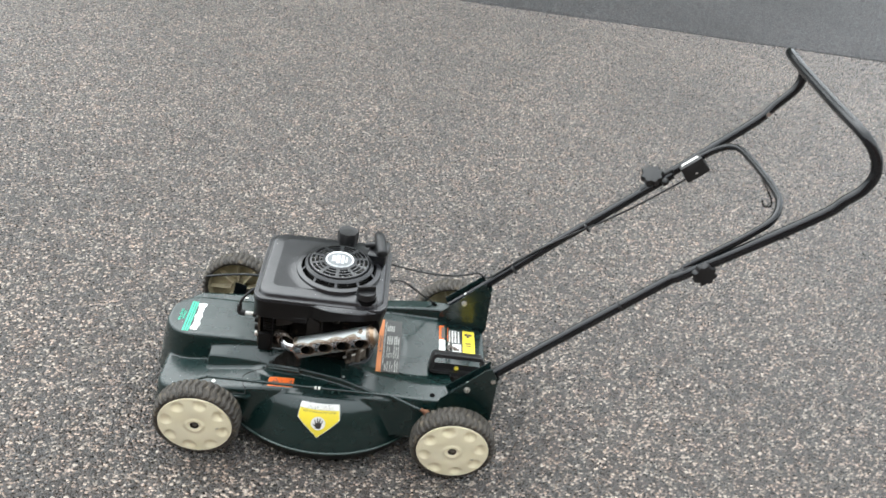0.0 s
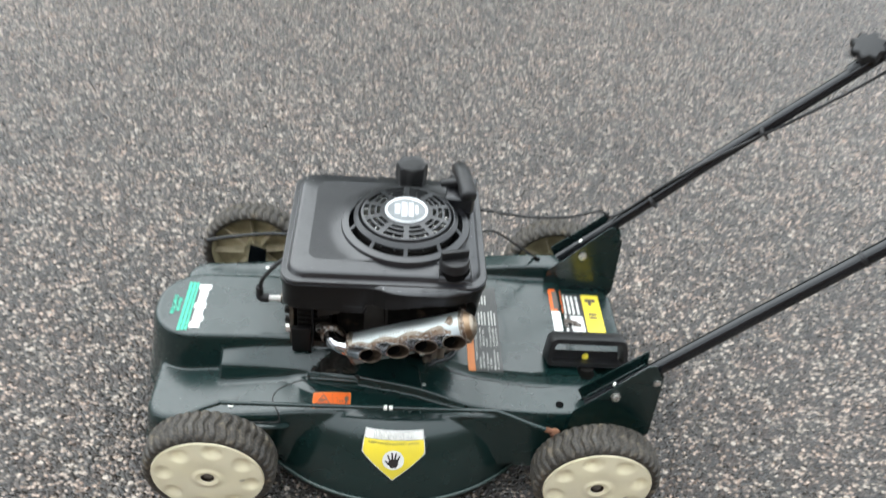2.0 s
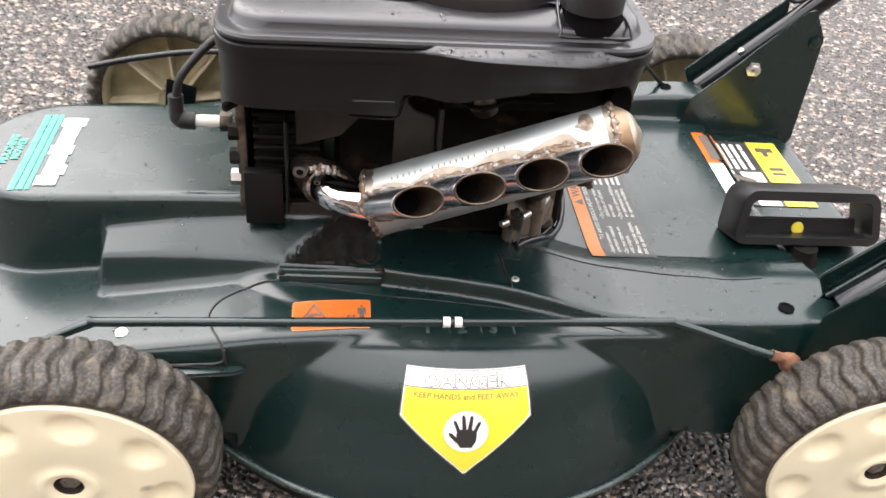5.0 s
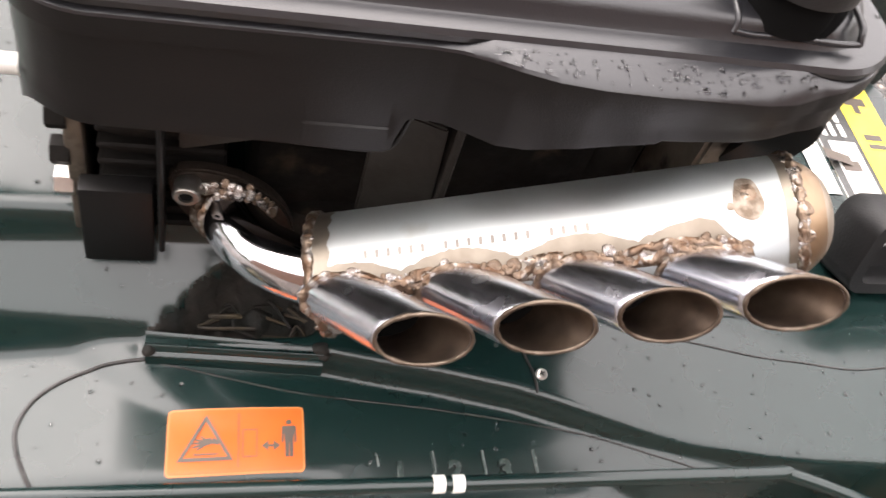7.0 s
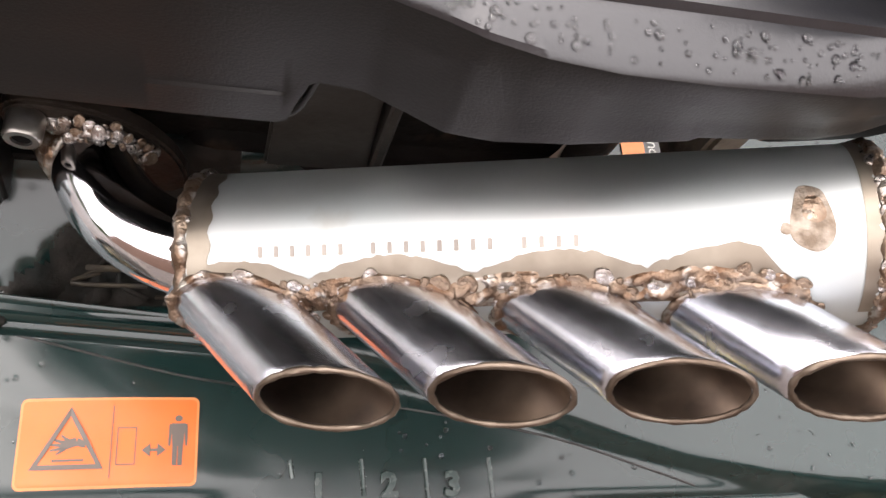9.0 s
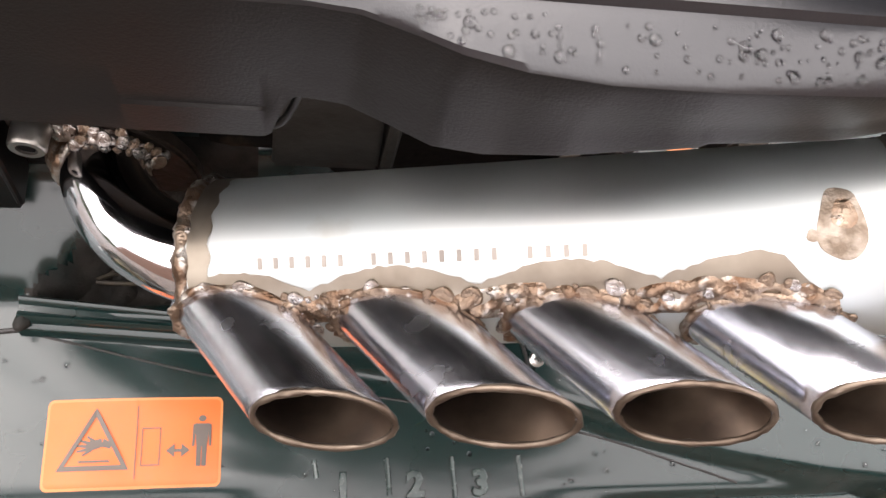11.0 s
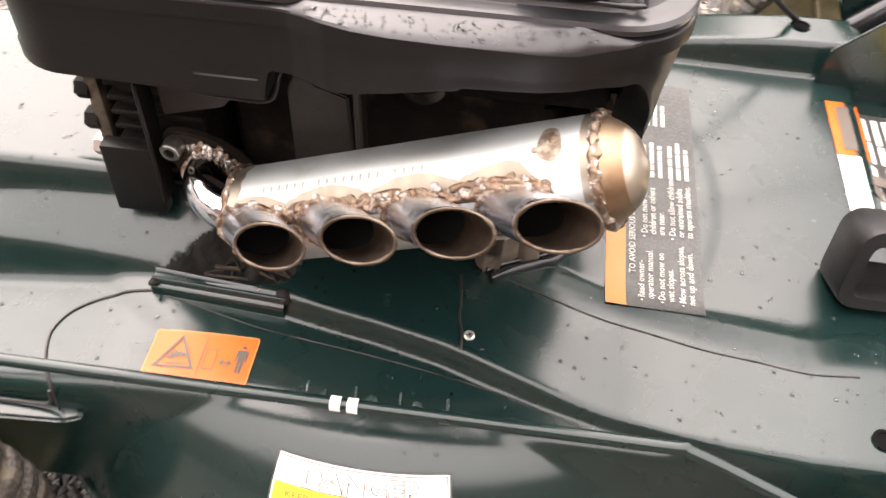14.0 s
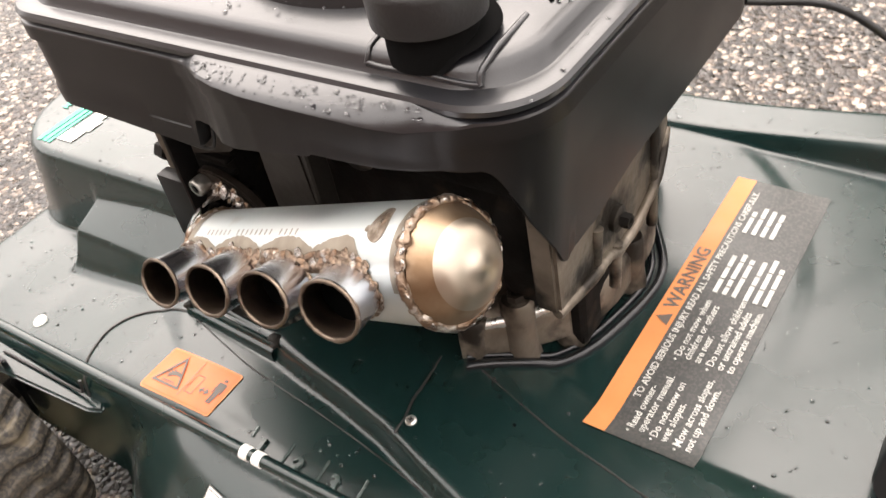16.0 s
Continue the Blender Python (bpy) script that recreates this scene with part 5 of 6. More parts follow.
part("pocket_edge", tube("pocket_edge", line, 0.0013, 8, 4), SHROUD, cover, "moulded edge round the filler cap")


def pierced(name, profile, slots, at, segs=180, thick=0.0030):
    """A turned shell of (radius, height) rings; slots maps a row of faces to the half width in degrees of the bars left between its openings."""
    n, verts, faces, edges = len(profile), [], [], {}
    for drop in (0.0, thick):
        verts += [(r * math.cos(2 * math.pi * k / segs), r * math.sin(2 * math.pi * k / segs), h - drop) for r, h in profile for k in range(segs)]
    low = n * segs
    for i in range(n - 1):
        for k in range(segs):
            off = (360.0 * (k + 0.5) / segs + 90) % 36
            if i in slots and min(off, 36 - off) > slots[i]:
                continue
            a, b, c, d = i * segs + k, i * segs + (k + 1) % segs, (i + 1) * segs + (k + 1) % segs, (i + 1) * segs + k
            faces += [(a, b, c, d), (low + d, low + c, low + b, low + a)]
            edges.update({(a, b): 1, (b, c): 1, (c, d): 1, (d, a): 1})
    faces += [(q, p, low + p, low + q) for p, q in edges if (q, p) not in edges]
    me = mesh_of(name, verts, faces)
    me.transform(at)
    return sharp(me, 35)


def fan_screen():
    fx, fy = 0.2915, 0.283
    at = Matrix.Translation((fx, fy, 0))
    part("fan_guard", pierced("fan_guard", [(0.1050, 0.3900), (0.1042, 0.4000), (0.1030, 0.4025), (0.1010, 0.4035), (0.0945, 0.4045), (0.0925, 0.4058), (0.0845, 0.4145), (0.0800, 0.4190), (0.0785, 0.4203), (0.0770, 0.4203), (0.0762, 0.4190), (0.0758, 0.4130)], {5: 2.6}, at), SHROUD, cover,
         "black moulded fan guard with wide slots")
    # black floor stands in for the shade below the guard
    part("fan_well", lathe("fan_well", [(0.1040, 0.388), (0.001, 0.388)], 48, (False, True), at), SHADE_BLACK, cover)
    part("guard_grille", pierced("guard_grille", [(0.0738, 0.4140), (0.0735, 0.4210), (0.0728, 0.4228), (0.0712, 0.4238), (0.0690, 0.4240), (0.0615, 0.4248), (0.0580, 0.4252), (0.0515, 0.4258), (0.0482, 0.4261), (0.0425, 0.4266), (0.0390, 0.4268), (0.0340, 0.4270)],
                                 {4: 3.6, 6: 4.6, 8: 6.0}, at), SHROUD, cover, "black moulded centre grille with short slots")
    wheel = part("flywheel", lathe("flywheel", [(0.0800, 0.394), (0.0790, 0.400), (0.0300, 0.402), (0.001, 0.402)], 64, (True, True), at), BLOCK, cover, "dark flywheel below the grille")
    for k in range(20):
        part("fan_fin", rounded_box("fan_fin", (0.030, 0.0022, 0.014), 0.0006, 1, at @ pose(0, 0, 0.4075, 0, 0, 18 * k) @ Matrix.Translation((0.060, 0, 0)) @ pose(0, 0, 0, 0, 0, 24)), BOLT, wheel, "cast metal fan fin")
    badge = part("centre_badge", lathe("centre_badge", [(0.0350, 0.4255), (0.0350, 0.4285), (0.0338, 0.4296), (0.0318, 0.4296), (0.0308, 0.4288), (0.001, 0.4292)], 48, (False, True), at), SILVER, cover, "round silver badge with a raised rim")
    part("badge_face", lathe("badge_face", [(0.0306, 0.4292), (0.001, 0.4294)], 48, (False, True), at), SCREEN, badge, "grey face of the badge")
    rows = [(-0.019, -0.0105, -0.012, 0.013), (-0.0080, 0.0010, -0.019, 0.018), (0.0035, 0.0115, -0.019, 0.018), (0.0140, 0.0190, -0.012, 0.012)]
    bar_parts("badge_bar", rows, lambda u, v: Vector((fx + u, fy + v, 0.4297)), SILVER, badge)


fan_screen()


def engine_fittings():
    # near filler cap with its wing
    c = Matrix.Translation((0.3665, 0.1755, 0.386))
    cap = part("filler_cap", lathe("filler_cap", [(0.019, 0.016), (0.0228, 0.0165), (0.0232, 0.030), (0.0215, 0.0325), (0.010, 0.0335)], 40, (True, True), c), BLACK, cover, "black oil filler cap with a finger grip")
    part("finger_grip", rounded_box("finger_grip", (0.044, 0.008, 0.014), 0.003, 2, c @ pose(0, 0.002, 0.039, 0, 0, 14)), BLACK, cap)
    wx, wy = 0.3695, 0.1795
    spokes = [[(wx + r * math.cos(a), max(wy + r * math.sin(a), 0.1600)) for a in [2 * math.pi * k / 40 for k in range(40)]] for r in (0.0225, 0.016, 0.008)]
    # black neck and a flat black sheet on the crown paint the well's shade
    me = mesh_of("cap_well_shade", [(x, y, crown_z(x, y) + 0.0022) for ring in spokes for x, y in ring], grid_faces(3, 40, wrap_cols=True))
    part("cap_neck", lathe("cap_neck", [(0.0185, 0.0), (0.0185, 0.0165)], 36, (False, False), c), SHADE_BLACK, cap)
    part("cap_well_shade", me, SHADE_BLACK, cap, "flat black sheet painting the shaded well round the cap")
    # far fuel cap
    f = Matrix.Translation((0.300, 0.418, 0.392))
    rings = []
    for h, s in ((0, 0.95), (0.012, 0.95), (0.013, 1.0), (0.036, 1.0), (0.0395, 0.92), (0.038, 0.72), (0.0385, 0.3)):
        rings.append([Vector((0.0262 * s * (1 + 0.045 * math.cos(8 * a)) * math.cos(a), 0.0262 * s * (1 + 0.045 * math.cos(8 * a)) * math.sin(a), h)) for a in [2 * math.pi * k / 72 for k in range(72)]])
    me = loft("fuel_cap", rings, (True, True))
    me.transform(f)
    part("fuel_cap", sharp(me, 35), BLACK, cover, "black ribbed fuel cap")
    # starter grip
    grip = part("starter_grip", tube("starter_grip", [(0.3805, 0.405, 0.434), (0.384, 0.380, 0.441), (0.388, 0.350, 0.440), (0.394, 0.318, 0.432)], [0.010] + [0.0140] * 23 + [0.011], 14, 8), BLACK, cover, "black starter pull grip")
    part("grip_stem", tube("grip_stem", [(0.352, 0.372, 0.424), (0.368, 0.364, 0.432), (0.386, 0.360, 0.438)], 0.0075, 12, 6), BLACK, grip)
    part("grip_seat", rounded_box("grip_seat", (0.05, 0.075, 0.03), 0.008, 3, pose(0.384, 0.366, 0.408, 0, 0, -8)), SHROUD, cover)
    # spark plug, boot and lead
    plug = part("spark_plug", lathe("spark_plug", [(0.0035, 0), (0.0052, 0.001), (0.0052, 0.020), (0.0048, 0.021), (0.0048, 0.024)], 20, (True, True), aim((0.067, 0.250, 0.258), (1, 0, 0))), CERAMIC, mower, "white ceramic spark plug")
    part("plug_hexagon", hexhead("plug_hexagon", 0.0085, 0.009, aim((0.090, 0.250, 0.258), (1, 0, 0))), CAST, plug)
    boot = [(0.070, 0.250, 0.258), (0.060, 0.250, 0.2585), (0.055, 0.2505, 0.2625), (0.055, 0.252, 0.280)]
    part("plug_boot", tube("plug_boot", boot, [0.0078] * 12 + [0.007] * 6 + [0.0062] * 7, 14, 8), BLACK, plug, "black rubber plug boot")
    part("ignition_lead", tube("ignition_lead", [(0.055, 0.252, 0.276), (0.060, 0.2525, 0.295), (0.073, 0.259, 0.311), (0.090, 0.265, 0.326), (0.112, 0.272, 0.340)], 0.0036, 10, 8), BLACK, plug)


engine_fittings()


def engine_block():
    block = part("engine_block", rounded_box("engine_block", (0.180, 0.185, 0.150), 0.010, 3, pose(0.275, 0.308, 0.248)), BLOCK, mower, "near-black engine block under the cover")
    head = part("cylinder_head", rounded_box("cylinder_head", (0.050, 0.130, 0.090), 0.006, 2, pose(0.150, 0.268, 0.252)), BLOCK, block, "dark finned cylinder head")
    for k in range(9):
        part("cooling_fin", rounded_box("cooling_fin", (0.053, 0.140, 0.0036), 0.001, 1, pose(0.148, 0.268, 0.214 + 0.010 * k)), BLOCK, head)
    part("head_plate", rounded_box("head_plate", (0.008, 0.120, 0.100), 0.002, 2, pose(0.112, 0.262, 0.252)), CAST, head)
    for z in (0.232, 0.252, 0.274):
        part("head_bolt", hexhead("head_bolt", 0.0068, 0.008, aim((0.110, 0.206, z), (-1, 0, 0))), BOLT if z < 0.24 else BLOCK, head, "head bolt")
    part("fin_guard", rounded_box("fin_guard", (0.031, 0.010, 0.050), 0.0015, 2, pose(0.129, 0.193, 0.222)), SHROUD_SHADED, head, "black baffle plate")
    part("baffle_edge", rounded_box("baffle_edge", (0.0025, 0.016, 0.085), 0.0008, 1, pose(0.148, 0.190, 0.255)), SHROUD_SHADED, head)
    plate = [(0.231, 0.250), (0.231, 0.306), (0.238, 0.322), (0.246, 0.311), (0.262, 0.305), (0.265, 0.250)]
    part("intake_bracket", prism("intake_bracket", plate, axes((0, 0.184, 0), (1, 0, 0), (0, 0, 1)), 0.003, 0.001), BAY, block, "dusty grey upright baffle bracket")
    part("intake_rib", rounded_box("intake_rib", (0.004, 0.014, 0.066), 0.001, 1, pose(0.267, 0.186, 0.281)), BAY, block)
    part("head_shield", prism("head_shield", [(0.155, 0.270), (0.155, 0.318), (0.200, 0.318), (0.204, 0.296), (0.190, 0.280)], axes((0, 0.196, 0), (1, 0, 0), (0, 0, 1)), 0.003, 0.001), BAY, block, "dusty heat shield above the flange")
    part("intake_pipe", tube("intake_pipe", [(0.200, 0.212, 0.318), (0.214, 0.200, 0.314), (0.226, 0.196, 0.316), (0.236, 0.200, 0.325)], 0.0055, 12, 6), BLACK, block, "black rubber breather hose")
    rnd = random.Random(12)
    n, verts = 60, []
    for i in range(n):
        x = 0.286 + 0.062 * i / (n - 1)
        z = float(np.interp(x, UNDER_X, UNDER_Z)) + 0.003
        hang = 0.004 + 0.006 * max(0.0, noise.noise(Vector((x * 160, 2.0, 0.0)))) + rnd.uniform(0, 0.0012)
        verts += [(x, 0.1500, z), (x, 0.1525, z - hang)]
    part("torn_edge", mesh_of("torn_edge", verts, grid_faces(n, 2), False), BAY, block, "torn plastic edge hanging under the cover")
    part("carburettor_boss", lathe("carburettor_boss", [(0.010, 0), (0.012, 0.004), (0.012, 0.016), (0.007, 0.020)], 20, (True, True), aim((0.300, 0.200, 0.315), (0, -1, 0.1))), CAST, block, "dull metal boss under the cover")
    part("governor_wire", tube("governor_wire", [(0.275, 0.186, 0.318), (0.298, 0.178, 0.316), (0.318, 0.180, 0.322), (0.338, 0.176, 0.324), (0.352, 0.182, 0.322)], 0.0016, 8, 6), BLOCK, block)
    # dark fillers added to keep the see-through gaps below the cover in shade
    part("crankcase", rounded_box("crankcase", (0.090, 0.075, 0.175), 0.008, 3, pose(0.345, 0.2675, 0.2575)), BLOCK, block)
    part("upper_gap_filler", rounded_box("upper_gap_filler", (0.120, 0.060, 0.050), 0.006, 2, pose(0.331, 0.212, 0.336)), BLOCK, block)
    part("lower_gap_filler", rounded_box("lower_gap_filler", (0.050, 0.095, 0.082), 0.006, 2, pose(0.364, 0.278, 0.209)), BLOCK, block)
    part("drum_gap_filler", lathe("drum_gap_filler", [(0.012, 0.0), (0.016, 0.012), (0.016, 0.062), (0.010, 0.072)], 24, (True, True), Matrix.Translation((0.362, 0.226, 0.212))), BLOCK, block)
    # the sump, with its flange and the light face at the rear
    sump = part("sump", rounded_box("sump", (0.165, 0.180, 0.050), 0.014, 3, pose(0.285, 0.300, 0.192)), BLOCK, block, "dirty cast aluminium sump")
    lobed = [((0.099 + 0.006 * math.cos(8 * t)) * math.cos(t), (0.104 + 0.008 * math.cos(8 * t)) * math.sin(t)) for t in [2 * math.pi * k / 96 for k in range(96)]]
    part("sump_flange", prism("sump_flange", lobed, Matrix.Translation((0.284, 0.290, 0.166)), 0.014, 0.003), GREASE, sump, "lobed greasy mounting flange")
    wall = axes((0.386, 0, 0), (0, 1, 0), (0, 0, 1))
    face = part("side_casting", prism("side_casting", [(0.190, 0.238), (0.190, 0.320), (0.322, 0.320), (0.320, 0.264), (0.309, 0.250), (0.296, 0.241), (0.272, 0.232), (0.250, 0.231), (0.239, 0.236)], wall, 0.014, 0.002), CAST, block, "worn cast aluminium side face")
    foot = [(0.398, 0.191, 0.2385), (0.4015, 0.2218, 0.2368), (0.4015, 0.239, 0.2368), (0.4015, 0.2496, 0.2315), (0.4015, 0.272, 0.2320), (0.4015, 0.296, 0.2410), (0.4005, 0.3085, 0.2490), (0.398, 0.320, 0.2640)]
    part("casting_foot", tube("casting_foot", foot, 0.0030, 10, 6, wobble=0.08, rnd=random.Random(2)), CAST, face)
    for y, z0, z1 in ((0.2500, 0.206, 0.236), (0.2985, 0.212, 0.300), (0.2300, 0.240, 0.262)):
        part("casting_rib", tube("casting_rib", [(0.399, y, z0), (0.4005, y + 0.001, z1)], 0.0035, 8, 3), CAST, face)
    part("casting_boss", lathe("casting_boss", [(0.0075, -0.004), (0.0075, 0.003), (0.0055, 0.0042)], 20, (True, True), aim((0.400, 0.2515, 0.2530), (1, 0, 0))), CAST, face)
    part("casting_bolt", hexhead("casting_bolt", 0.0042, 0.005, aim((0.404, 0.2515, 0.2530), (1, 0, 0))), BLOCK, face)
    # the crankcase wall below the side face, its bosses and the clutter beside the muffler's end
    arc = [radians(-62 + 100 * k / 24) for k in range(25)]
    rings = [[(0.283 + (r + 0.004 * abs(math.sin(4 * a))) * math.cos(a), 0.286 + (r + 0.004 * abs(math.sin(4 * a))) * math.sin(a), z) for a in arc] for r, z in ((0.099, 0.238), (0.100, 0.212), (0.103, 0.204), (0.108, 0.200), (0.1095, 0.196), (0.1095, 0.178))]
    part("crankcase_wall", sharp(loft("crankcase_wall", rings, closed=False, flip=True), 40), CAST, sump, "dirty cast crankcase wall")
    for deg, r, h in ((-58, 0.0085, 0.206), (-44, 0.0095, 0.214), (-27, 0.0090, 0.210), (2, 0.0085, 0.206)):
        a = radians(deg)
        boss = part("sump_boss", lathe("sump_boss", [(r * 1.15, 0.168), (r, 0.180), (r, h - 0.002), (r * 0.85, h), (r * 0.2, h)], 20, (True, True), Matrix.Translation((0.283 + 0.106 * math.cos(a), 0.286 + 0.106 * math.sin(a), 0))), CAST, sump, "cast sump boss")
        part("boss_bolt", hexhead("boss_bolt", r * 0.55, 0.004, Matrix.Translation((0.283 + 0.106 * math.cos(a), 0.286 + 0.106 * math.sin(a), h))), GREASE, boss)
    ledge = [(0.283 + 0.1075 * math.cos(radians(d)), 0.286 + 0.1075 * math.sin(radians(d)), 0.2005) for d in range(-66, -24, 3)]
    part("sump_ledge", tube("sump_ledge", ledge, 0.0032, 10, 0, wobble=0.15, rnd=random.Random(7)), BOLT, sump, "bright rubbed edge of the sump")
    # burnt debris inside the opening
    rnd = random.Random(5)
    verts = []
    for i in range(30):
        for j in range(16):
            x, y = 0.140 + 0.090 * i / 29, 0.158 + 0.045 * j / 15
            verts.append((x, y, 0.157 + 0.008 * noise.noise(Vector((x * 90, y * 90, 1.0))) + 0.004 * noise.noise(Vector((x * 300, y * 300, 5.0)))))
    part("burnt_debris", mesh_of("burnt_debris", verts, grid_faces(30, 16)), SOOT, mower, "burnt sooty debris in the opening below the exhaust")
    for k in range(22):
        p = Vector((rnd.uniform(0.148, 0.222), rnd.uniform(0.166, 0.190), 0.160))
        bend = [p, p + Vector((rnd.uniform(-0.010, 0.010), rnd.uniform(-0.006, 0.006), rnd.uniform(0.0, 0.006))), p + Vector((rnd.uniform(-0.02, 0.02), rnd.uniform(-0.010, 0.010), 0.002))]
        part("burnt_stalk", tube("burnt_stalk", bend, rnd.uniform(0.0005, 0.0012), 6, 4), STRAW if k % 3 else SOOT, mower)


engine_block()

# ---- exhaust ----
AX = Vector((1, -0.1033, 0.4258)).normalized()
MID = Vector((0.300, 0.1396, 0.2828))
MR = 0.0256


def on_axis(x):
    return MID + AX * ((x - MID.x) / AX.x)


def muffler_point(x, bearing, lift=0.0):
    """A point on the muffler tube; bearing in degrees from straight up, towards the viewer."""
    up = (Vector((0, 0, 1)) - AX * AX.z).normalized()
    front = AX.cross(up)
    front = front if front.y < 0 else -front
    a = radians(bearing)
    return on_axis(x) + (up * math.cos(a) + front * math.sin(a)) * (MR + lift)


def exhaust():
    rnd = random.Random(9)
    frame_m = aim((0, 0, 0), AX)
    body_len = (on_axis(0.390) - on_axis(0.2165)).length
    can = new("exhaust")
    can.parent = mower
    tagged(can, "home-welded chrome exhaust with four slash-cut tips")
    part("muffler_tube", lathe("muffler_tube", [(MR - 0.002, 0), (MR, 0.0006), (MR, body_len * 0.25), (MR, body_len * 0.5), (MR, body_len * 0.75), (MR, body_len)], 64, (True, True), Matrix.Translation(on_axis(0.2165)) @ frame_m),
         STEEL, can, "polished stainless muffler tube with a row of stamped marks")
    dome = [(0.0243 - 0.0005 * h, 0.0002 * h) for h in range(3)]
    dome += [(0.0243 * math.cos(a) ** 0.72 * (1 - 0.10 * math.sin(2 * a)), 0.0012 + 0.0150 * math.sin(a) ** 1.1) for a in [radians(4 + 84 * k / 16) for k in range(15)]]
    dome += [(0.0048, 0.0166), (0.0034, 0.0174), (0.0018, 0.0178), (0.0004, 0.0179)]
    cap = part("end_cap", lathe("end_cap", dome[10:], 48, (False, True), Matrix.Translation(on_axis(0.3905)) @ frame_m), DOME, can, "domed heat-tinted end cap")
    part("cap_rim", lathe("cap_rim", dome[:11], 48, (False, False), Matrix.Translation(on_axis(0.3905)) @ frame_m), CAP_RIM, cap, "browned rim of the cap")
    # lumpy weld rings at both ends
    for x, out, count in ((0.390, 0.0006, 52), (0.217, -0.0004, 46)):
        ring = [muffler_point(x, 360 * k / 60, -0.0008) + AX * out for k in range(61)]
        part("weld_ring", tube("weld_ring", ring, [rnd.uniform(0.0016, 0.0031) for _ in range(61)], 8, 0, wobble=0.16, rnd=rnd), WELD, can, "lumpy brown weld ring")
        for k in range(count):
            p = muffler_point(x + rnd.uniform(-0.001, 0.001), 360 * k / count + rnd.uniform(-4, 4), 0.0002) + AX * out * 1.5
            s = rnd.uniform(0.5, 0.95)
            part("weld_nugget", NUGGETS[rnd.randrange(5)], WELD if rnd.random() < 0.4 else WELD_BRIGHT, can, at=aim(p, p - on_axis(x)) @ pose(0, 0, 0, rnd.uniform(-15, 15), rnd.uniform(-15, 15), rnd.uniform(0, 360)) @ Matrix.Diagonal((0.85 * s, 0.9 * s * rnd.uniform(0.8, 1.4), 0.55 * s, 1)))
    # four tips
    U, V = Vector((0.0180, -0.0022, 0.0052)), Vector((0.0012, 0.0046, 0.0112))
    V = V - U * (U.dot(V) / U.dot(U))
    way = Vector((0.44, -0.71, 0.55)).normalized()
    for k in range(4):
        c = Vector((0.2445 + 0.0417 * k, 0.0913 - 0.0030 * k, 0.2884 + 0.0143 * k))
        rings, bore = [], []
        for s in (-0.052, -0.03, -0.012, -0.003, -0.0006, 0.0):
            g = 1.0 if s < -0.0005 else 0.985
            rings.append([c + way * s + (U * math.cos(a) + V * math.sin(a)) * g for a in [2 * math.pi * j / 48 for j in range(48)]])
        rings.append([c + (U * math.cos(a) + V * math.sin(a)) * 0.90 for a in [2 * math.pi * j / 48 for j in range(48)]])
        tip = part("exhaust_tip", sharp(loft("exhaust_tip", rings, flip=True), 50), TIP_STEEL, can, "slash-cut polished tip with heat blueing")
        for s in (0.0, -0.01, -0.03, -0.050):
            bore.append([c + way * (s - 0.0001) + (U * math.cos(a) + V * math.sin(a)) * 0.90 for a in [2 * math.pi * j / 48 for j in range(48)]])
        part("tip_bore", loft("tip_bore", bore, (False, False), flip=False), TIP_INNER, tip, "sooty brown inside")
        # a black disc part way down paints the bore's deep shade
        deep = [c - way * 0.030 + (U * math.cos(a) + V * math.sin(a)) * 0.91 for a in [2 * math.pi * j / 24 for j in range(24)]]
        part("bore_shade", mesh_of("bore_shade", deep, [tuple(range(24))]), SHADE_BLACK, tip)
        lip = [c + way * 0.0001 + (U * math.cos(a) + V * math.sin(a)) * 0.945 for a in [2 * math.pi * j / 48 for j in range(49)]]
        part("tip_lip", tube("tip_lip", lip, [rnd.uniform(0.0007, 0.0012) for _ in range(49)], 6, 0), LIP, tip, "worn brown cut edge")
        # the weld line where the tip leaves the tube
        foot = []
        for j in range(40):
            a = 2 * math.pi * j / 40
            q = c + (U * math.cos(a) + V * math.sin(a)) * 1.02
            for step_back in range(110):
                w = q - way * (step_back * 0.0005)
                off = w - MID
                if (off - AX * off.dot(AX)).length < MR + 0.0004:
                    foot.append(w)
                    break
        part("weld_seam", tube("weld_seam", foot + foot[:1], [rnd.uniform(0.0008, 0.0019) for _ in range(len(foot) + 1)], 7, 0, wobble=0.3, rnd=rnd), WELD, can, "uneven brown weld seam")
        for j, w in enumerate(foot):
            off = w - MID
            normal = (off - AX * off.dot(AX)).normalized()
            if j % 3 == 0:
                s = rnd.uniform(0.35, 0.8)
                part("weld_nugget", NUGGETS[rnd.randrange(5)], WELD_BRIGHT if rnd.random() < 0.6 else WELD, can,
                     at=aim(w + normal * 0.0003 + AX * rnd.uniform(-0.0015, 0.0015), normal + way * rnd.uniform(0.1, 0.6)) @ pose(0, 0, 0, 0, 0, rnd.uniform(0, 360)) @ Matrix.Diagonal((s * rnd.uniform(0.8, 1.6), s, 0.6 * s, 1)))
            elif rnd.random() < 0.5:
                s = rnd.uniform(0.25, 0.6)
                part("weld_bead", BEADS[rnd.randrange(4)], WELD if rnd.random() < 0.7 else WELD_BRIGHT, can,
                     at=aim(w + normal * 0.0006 + AX * rnd.uniform(-0.002, 0.002), normal) @ Matrix.Diagonal((s, s * rnd.uniform(0.7, 1.5), 0.5 * s, 1)))
    # a rough welded band between the tips, with spatter
    n, h, verts = 220, 12, []
    for i in range(n):
        x = 0.219 + 0.154 * i / (n - 1)
